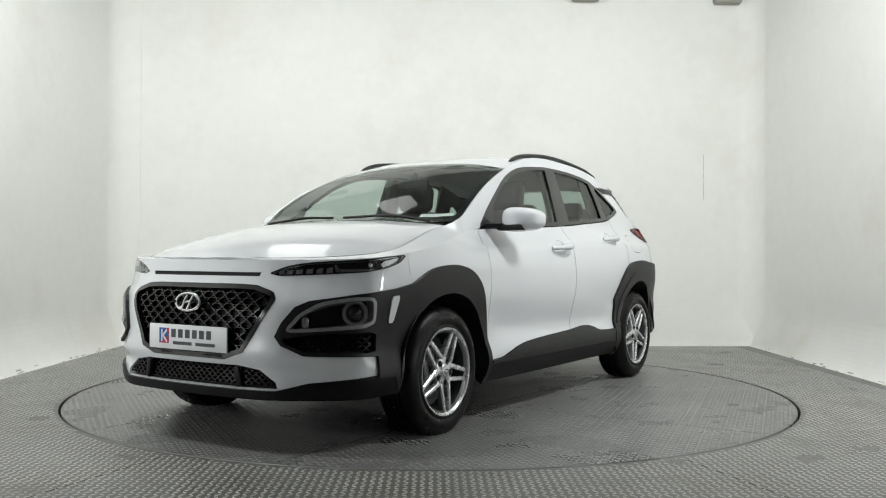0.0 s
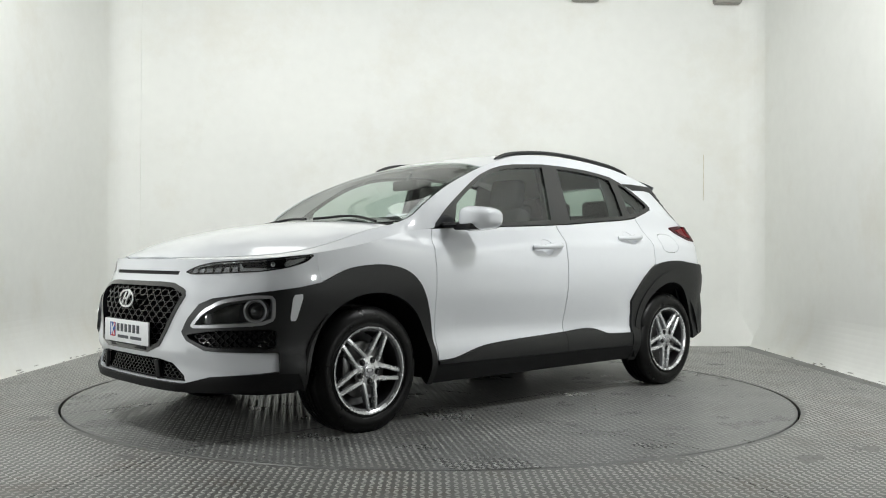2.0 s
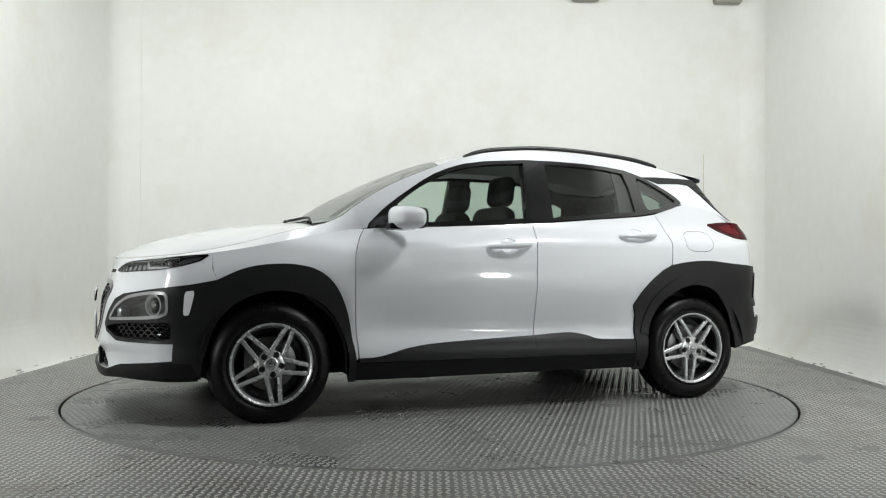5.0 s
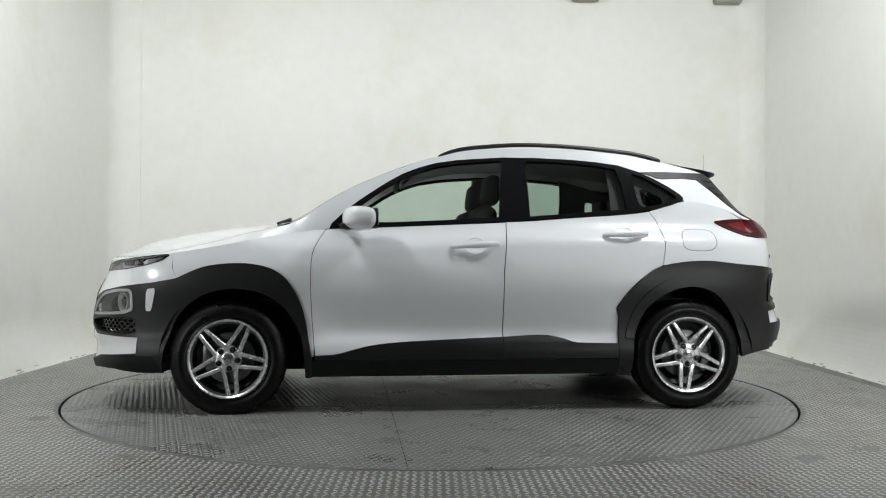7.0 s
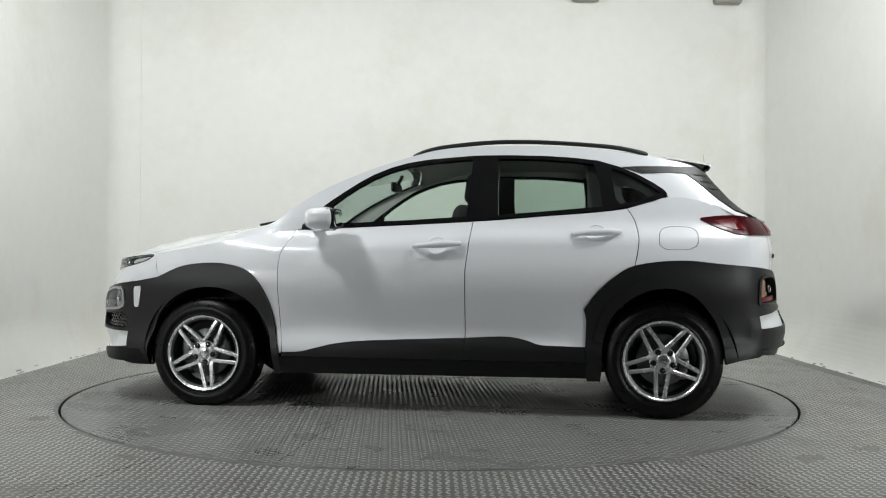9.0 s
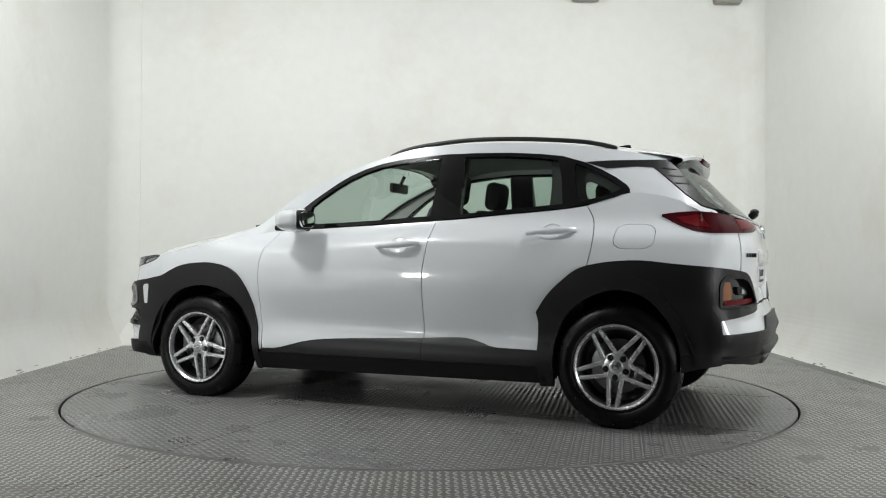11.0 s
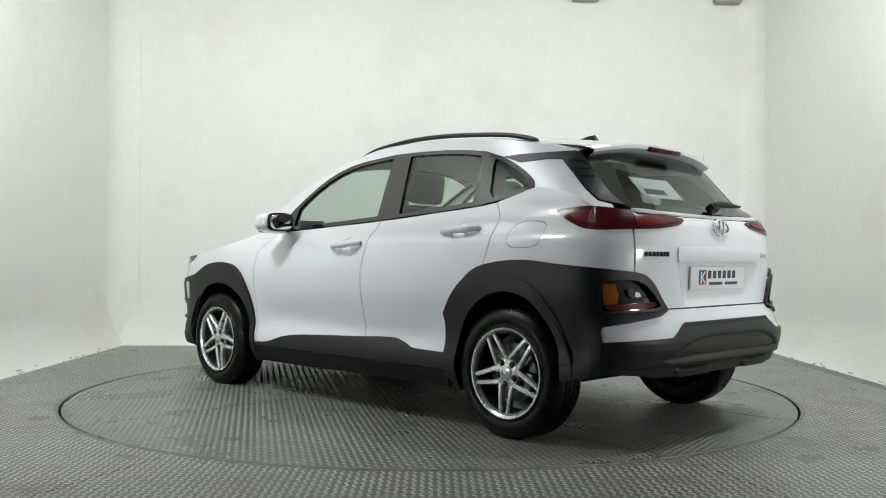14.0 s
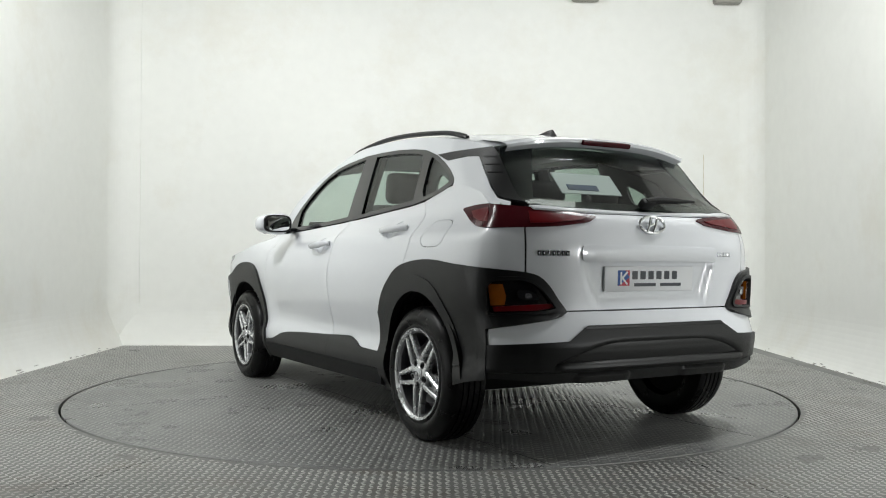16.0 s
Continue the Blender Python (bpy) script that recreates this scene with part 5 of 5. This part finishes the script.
def make_wheel():
    wheel = new("wheel")
    bm = bmesh.new()
    prof = [(0.206, -0.012), (0.214, -0.004), (0.222, -0.001), (0.232, -0.004), (0.240, 0.002), (0.255, 0.006), (0.27, 0.004), (0.285, -0.004), (0.298, -0.012), (0.300, -0.014), (0.309, -0.022), (0.315, -0.034), (0.3175, -0.05)]
    for g in (-0.066, -0.095, -0.125, -0.155):
        prof += [(WHEEL_R, g + 0.004), (0.311, g + 0.003), (0.311, g - 0.003), (WHEEL_R, g - 0.004)]
    prof += [(0.316, -0.175), (0.309, -0.19), (0.29, -0.20), (0.25, -0.205), (0.206, -0.195)]
    lathe(bm, prof, (0, 0, 0), 72)
    tyre = part("tyre", bm, RUBBER, wheel, "black rubber tyre", sharp=28)
    bm = bmesh.new()
    lathe(bm, [(0.150, -0.15), (0.185, -0.12), (0.190, -0.06), (0.194, -0.03), (0.200, -0.014), (0.206, -0.010), (0.212, -0.004), (0.217, -0.001), (0.216, 0.002), (0.210, 0.001), (0.203, -0.006)][::-1], (0, 0, 0), 72)
    rim = part("rim", bm, ALLOY, wheel, "silver alloy rim")
    bm = bmesh.new()
    lathe(bm, [(0.203, -0.012), (0.192, -0.018), (0.187, -0.06), (0.184, -0.12), (0.10, -0.15)], (0, 0, 0), 48)
    part("barrel", bm, GREYALLOY, rim)
    for k in range(5):
        a0 = radians(262 + 72 * k)
        bm = bmesh.new()
        for sgn in (-1, 1):
            # a pair of bars that part from the hub to the rim
            r0, r1 = 0.052, 0.205
            pts = []
            for r, spread, w, o in ((r0, 0.036, 0.014, -0.014), (0.075, 0.033, 0.0115, -0.009), (0.14, 0.027, 0.0112, -0.008), (0.19, 0.022, 0.0115, -0.009), (r1, 0.021, 0.0135, -0.012)):
                pts.append((r, sgn * spread, w, o))
            prev = None
            for r, s, w, o in pts:
                ring = []
                for ds, do in ((-w, -0.028), (-w, -0.006), (-w * 0.55, 0.0), (w * 0.55, 0.0), (w, -0.006), (w, -0.028)):
                    t = s + ds
                    ring.append(bm.verts.new((r * math.cos(a0) - t * math.sin(a0), o + do, r * math.sin(a0) + t * math.cos(a0))))
                if prev:
                    for j in range(6):
                        bm.faces.new((prev[j], prev[(j + 1) % 6], ring[(j + 1) % 6], ring[j]))
                prev = ring
        bmesh.ops.recalc_face_normals(bm, faces=bm.faces[:])
        part("spoke", bm, ALLOY, rim, sharp=25)
        bm = bmesh.new()
        b0 = a0
        lathe(bm, [(0.0, 0.004), (0.0065, 0.003), (0.0085, -0.001), (0.009, -0.010), (0.0095, -0.016)], (0.054 * math.cos(b0), -0.006, 0.054 * math.sin(b0)), 12)
        part("lug_nut", bm, GLOSSB, rim, "dark wheel bolt")
        # black ring stands for the shade in the bolt's pocket
        bm = bmesh.new()
        lathe(bm, [(0.009, -0.0035), (0.0150, -0.0035), (0.0165, -0.0055), (0.017, -0.012)], (0.054 * math.cos(b0), -0.006, 0.054 * math.sin(b0)), 16)
        part("bolt_recess_shade", bm, BLACK, rim, "black ring for the shade round the bolt")
    bm = bmesh.new()
    lathe(bm, [(0.0, -0.004), (0.033, -0.005), (0.036, -0.007), (0.038, -0.011), (0.062, -0.012), (0.072, -0.018), (0.076, -0.040)], (0, 0, 0), 40)
    part("hub", bm, ALLOY, rim, "silver hub with round cap")
    bm = bmesh.new()
    lathe(bm, [(0.0, 0.001), (0.024, 0.0), (0.030, -0.002), (0.031, -0.008)], (0, 0, 0), 32)
    part("hub_cap", bm, LAMPCHROME, rim)
    bm = bmesh.new()
    lathe(bm, [(0.013, 0.0015), (0.0165, 0.0018), (0.0165, 0.0)], (0, 0, 0), 24)
    bm.transform(Matrix.Diagonal((1.15, 1, 0.72, 1)))
    part("cap_mark", bm, GREYALLOY, rim)
    bm = bmesh.new()
    lathe(bm, [(0.05, -0.065), (0.135, -0.065), (0.14, -0.068), (0.14, -0.085), (0.05, -0.085)], (0, 0, 0), 48)
    part("brake_disc", bm, STEELDISC, wheel, "steel brake disc")
    bm = bmesh.new()
    box(bm, (0.115, -0.06, 0.02), (0.05, 0.05, 0.11), bevel=0.012)
    part("brake_caliper", bm, STEELDISC, wheel)
    bm = bmesh.new()
    lathe(bm, [(0.0, -0.155), (0.19, -0.155), (0.195, -0.15)], (0, 0, 0), 32)
    part("dust_shield", bm, DARK, wheel, smooth=False)
    wheel.parent = car
    return tagged(wheel, "silver five double spoke alloy wheel with black tyre")


w0 = make_wheel()
w0.matrix_basis = pose(1.198, WHEEL_Y + 0.004, 0.306)
for x, s, turn, z in ((-1.403, 1, -13, 0.316), (1.198, -1, 0, 0.306), (-1.403, -1, 40, 0.316)):
    m = pose(x, s * (WHEEL_Y + 0.004), z) @ (Matrix.Rotation(radians(turn), 4, "Y") if s > 0 else Matrix.Rotation(radians(180), 4, "Z"))
    w1 = copy_thing(w0, m)
    if x < 0:
        for o in w1.children:
            if o.name.startswith("brake_caliper"):
                o.rotation_euler = (0, math.pi, 0)

# wheel wells and floor pan
for x, r in ((1.18, 0.385), (-1.40, 0.39)):
    bm = bmesh.new()
    n = 24
    rows = []
    for k in range(n + 1):
        a = math.pi * ((0.0 if x > 0 else -0.08) + 1.06 * k / n)
        rows.append([bm.verts.new((x + r * math.cos(a), y, 0.312 + r * math.sin(a))) for y in (0.865, 0.60, 0.50)] + [bm.verts.new((x + 0.05 * math.cos(a), 0.50, 0.312 + 0.05 * math.sin(a)))])
    for p, q in zip(rows, rows[1:]):
        for j in range(3):
            bm.faces.new((p[j], p[j + 1], q[j + 1], q[j]))
    bmesh.ops.recalc_face_normals(bm, faces=bm.faces[:])
    twin(part("wheel_well", bm, DARK, car, "black wheel well liner"))
bm = bmesh.new()
box(bm, (0.2, 0, 0.25), (3.1, 0.98, 0.10), bevel=0.02)
box(bm, (-0.1, 0, 0.255), (1.65, 1.6, 0.09), bevel=0.02)
box(bm, (1.72, 0, 0.25), (0.30, 1.0, 0.06), bevel=0.02)
box(bm, (-1.80, 0, 0.42), (0.28, 1.4, 0.08), bevel=0.02)
part("floor_pan", bm, DARK, car, "black underside of the car")
bm = bmesh.new()
tube(bm, [(-1.4, 0.5, 0.32), (-1.4, -0.5, 0.32)], 0.035, 10)
part("rear_axle", bm, DARK, car)
# ---------- inside the car ----------


def seat(x, y, width, tilt=16, head=True):
    s = new("seat")
    s.parent = car
    bm = bmesh.new()
    box(bm, (0, 0, 0), (0.50, width, 0.16), bevel=0.05, seg=3)
    part("seat_cushion", bm, FABRIC, s)
    bm = bmesh.new()
    box(bm, (0, 0, 0), (0.13, width, 0.60), bevel=0.055, seg=3)
    for v in bm.verts:
        v.co.y *= 1 - 0.16 * max(0.0, v.co.z / 0.3)
    bm.transform(Matrix.Translation((-0.26, 0, 0.31)) @ Matrix.Rotation(radians(-tilt), 4, "Y"))
    part("seat_back", bm, FABRIC, s)
    if head:
        bm = bmesh.new()
        box(bm, (0, 0, 0), (0.10, 0.26, 0.19), bevel=0.045, seg=3)
        bm.transform(Matrix.Translation((-0.375, 0, 0.70)) @ Matrix.Rotation(radians(-8), 4, "Y"))
        part("headrest", bm, FABRIC, s)
    s.matrix_local = pose(x, y, 0.58)
    return tagged(s, "dark grey fabric car seat with headrest")


seat(0.05, 0.36, 0.50), seat(0.05, -0.36, 0.50)
bench = seat(-0.85, 0.0, 1.22, 22, False)
for y in (0.38, 0, -0.38):
    bm = bmesh.new()
    box(bm, (-1.24, y, 1.22), (0.08, 0.24, 0.12), bevel=0.035, seg=3)
    part("headrest", bm, FABRIC, car, "dark rear headrest")
bm = bmesh.new()
box(bm, (0.74, 0, 0.93), (0.42, 1.34, 0.20), bevel=0.06, seg=3)
box(bm, (0.52, 0, 0.99), (0.10, 0.24, 0.16), Matrix.Rotation(radians(-12), 4, "Y"), 0.01)
box(bm, (0.60, -0.36, 1.0), (0.20, 0.34, 0.09), bevel=0.035)
part("dashboard", bm, DASH, car, "dark plastic dashboard")
bm = bmesh.new()
n = 36
tube(bm, [(0.185 * math.cos(2 * math.pi * k / n), 0.185 * math.sin(2 * math.pi * k / n), 0) for k in range(n + 1)], 0.015, 8)
box(bm, (0, 0, -0.01), (0.36, 0.05, 0.03), bevel=0.01)
box(bm, (0, 0, -0.01), (0.13, 0.11, 0.05), bevel=0.02)
bm.transform(Matrix.Translation((0.42, -0.36, 0.93)) @ Matrix.Rotation(radians(-66), 4, "Y"))
part("steering_wheel", bm, DASH, car, "black steering wheel")
bm = bmesh.new()
box(bm, (0.24, 0, 1.325), (0.03, 0.24, 0.065), bevel=0.014)
tube(bm, [(0.24, 0, 1.33), (0.20, 0, 1.405)], 0.012, 8)
part("rear_view_mirror", bm, BLACK, car, "black rear view mirror")
bm = bmesh.new()
box(bm, (0.70, 0.47, 1.09), (0.075, 0.22, 0.004), Matrix.Rotation(radians(35), 4, "Y"))
part("dash_card", bm, PLATE, car, "white paper card on the dashboard")
bm = bmesh.new()
box(bm, (0.80, -0.53, 1.085), (0.05, 0.07, 0.003), Matrix.Rotation(radians(28), 4, "Y"))
part("windscreen_sticker", bm, mat("yellow_sticker", (0.55, 0.55, 0.03), 0.5), car, "small yellow windscreen sticker")
bm = bmesh.new()
box(bm, (0, 0, 0), (0.004, 0.36, 0.14))
bm.transform(Matrix.Translation((-1.79, 0.17, 1.215)) @ Matrix.Rotation(radians(43), 4, "Y"))
part("rear_card", bm, PLATE, car, "white card behind the rear window")
bm = bmesh.new()
box(bm, (-0.004, 0.04, -0.03), (0.003, 0.18, 0.035))
bm.transform(Matrix.Translation((-1.79, 0.17, 1.215)) @ Matrix.Rotation(radians(43), 4, "Y"))
part("card_label", bm, INKNAVY, car, "navy printed label on the card")
bm = bmesh.new()
box(bm, (-1.62, 0, 1.06), (0.55, 1.15, 0.02), bevel=0.006)
part("parcel_shelf", bm, DASH, car, "dark parcel shelf")
for y in (0.70, -0.70):
    bm = bmesh.new()
    box(bm, (-0.25, y, 0.72), (1.9, 0.05, 0.55), bevel=0.02)
    part("door_lining", bm, DASH, car, "dark inner door lining")


# ---------- what moves ----------
def motions():
    rows = []
    for k in range(17):
        rows.append((float(k), pose(0, 0, 0, 0, 0, 180 + TURN0 + TURN_RATE * k) @ pose(0, CAR_Y, 0)))
    walk(car, rows)
    walk(disc, [(t, m @ pose(0, -CAR_Y, 0)) for t, m in rows])


motions()
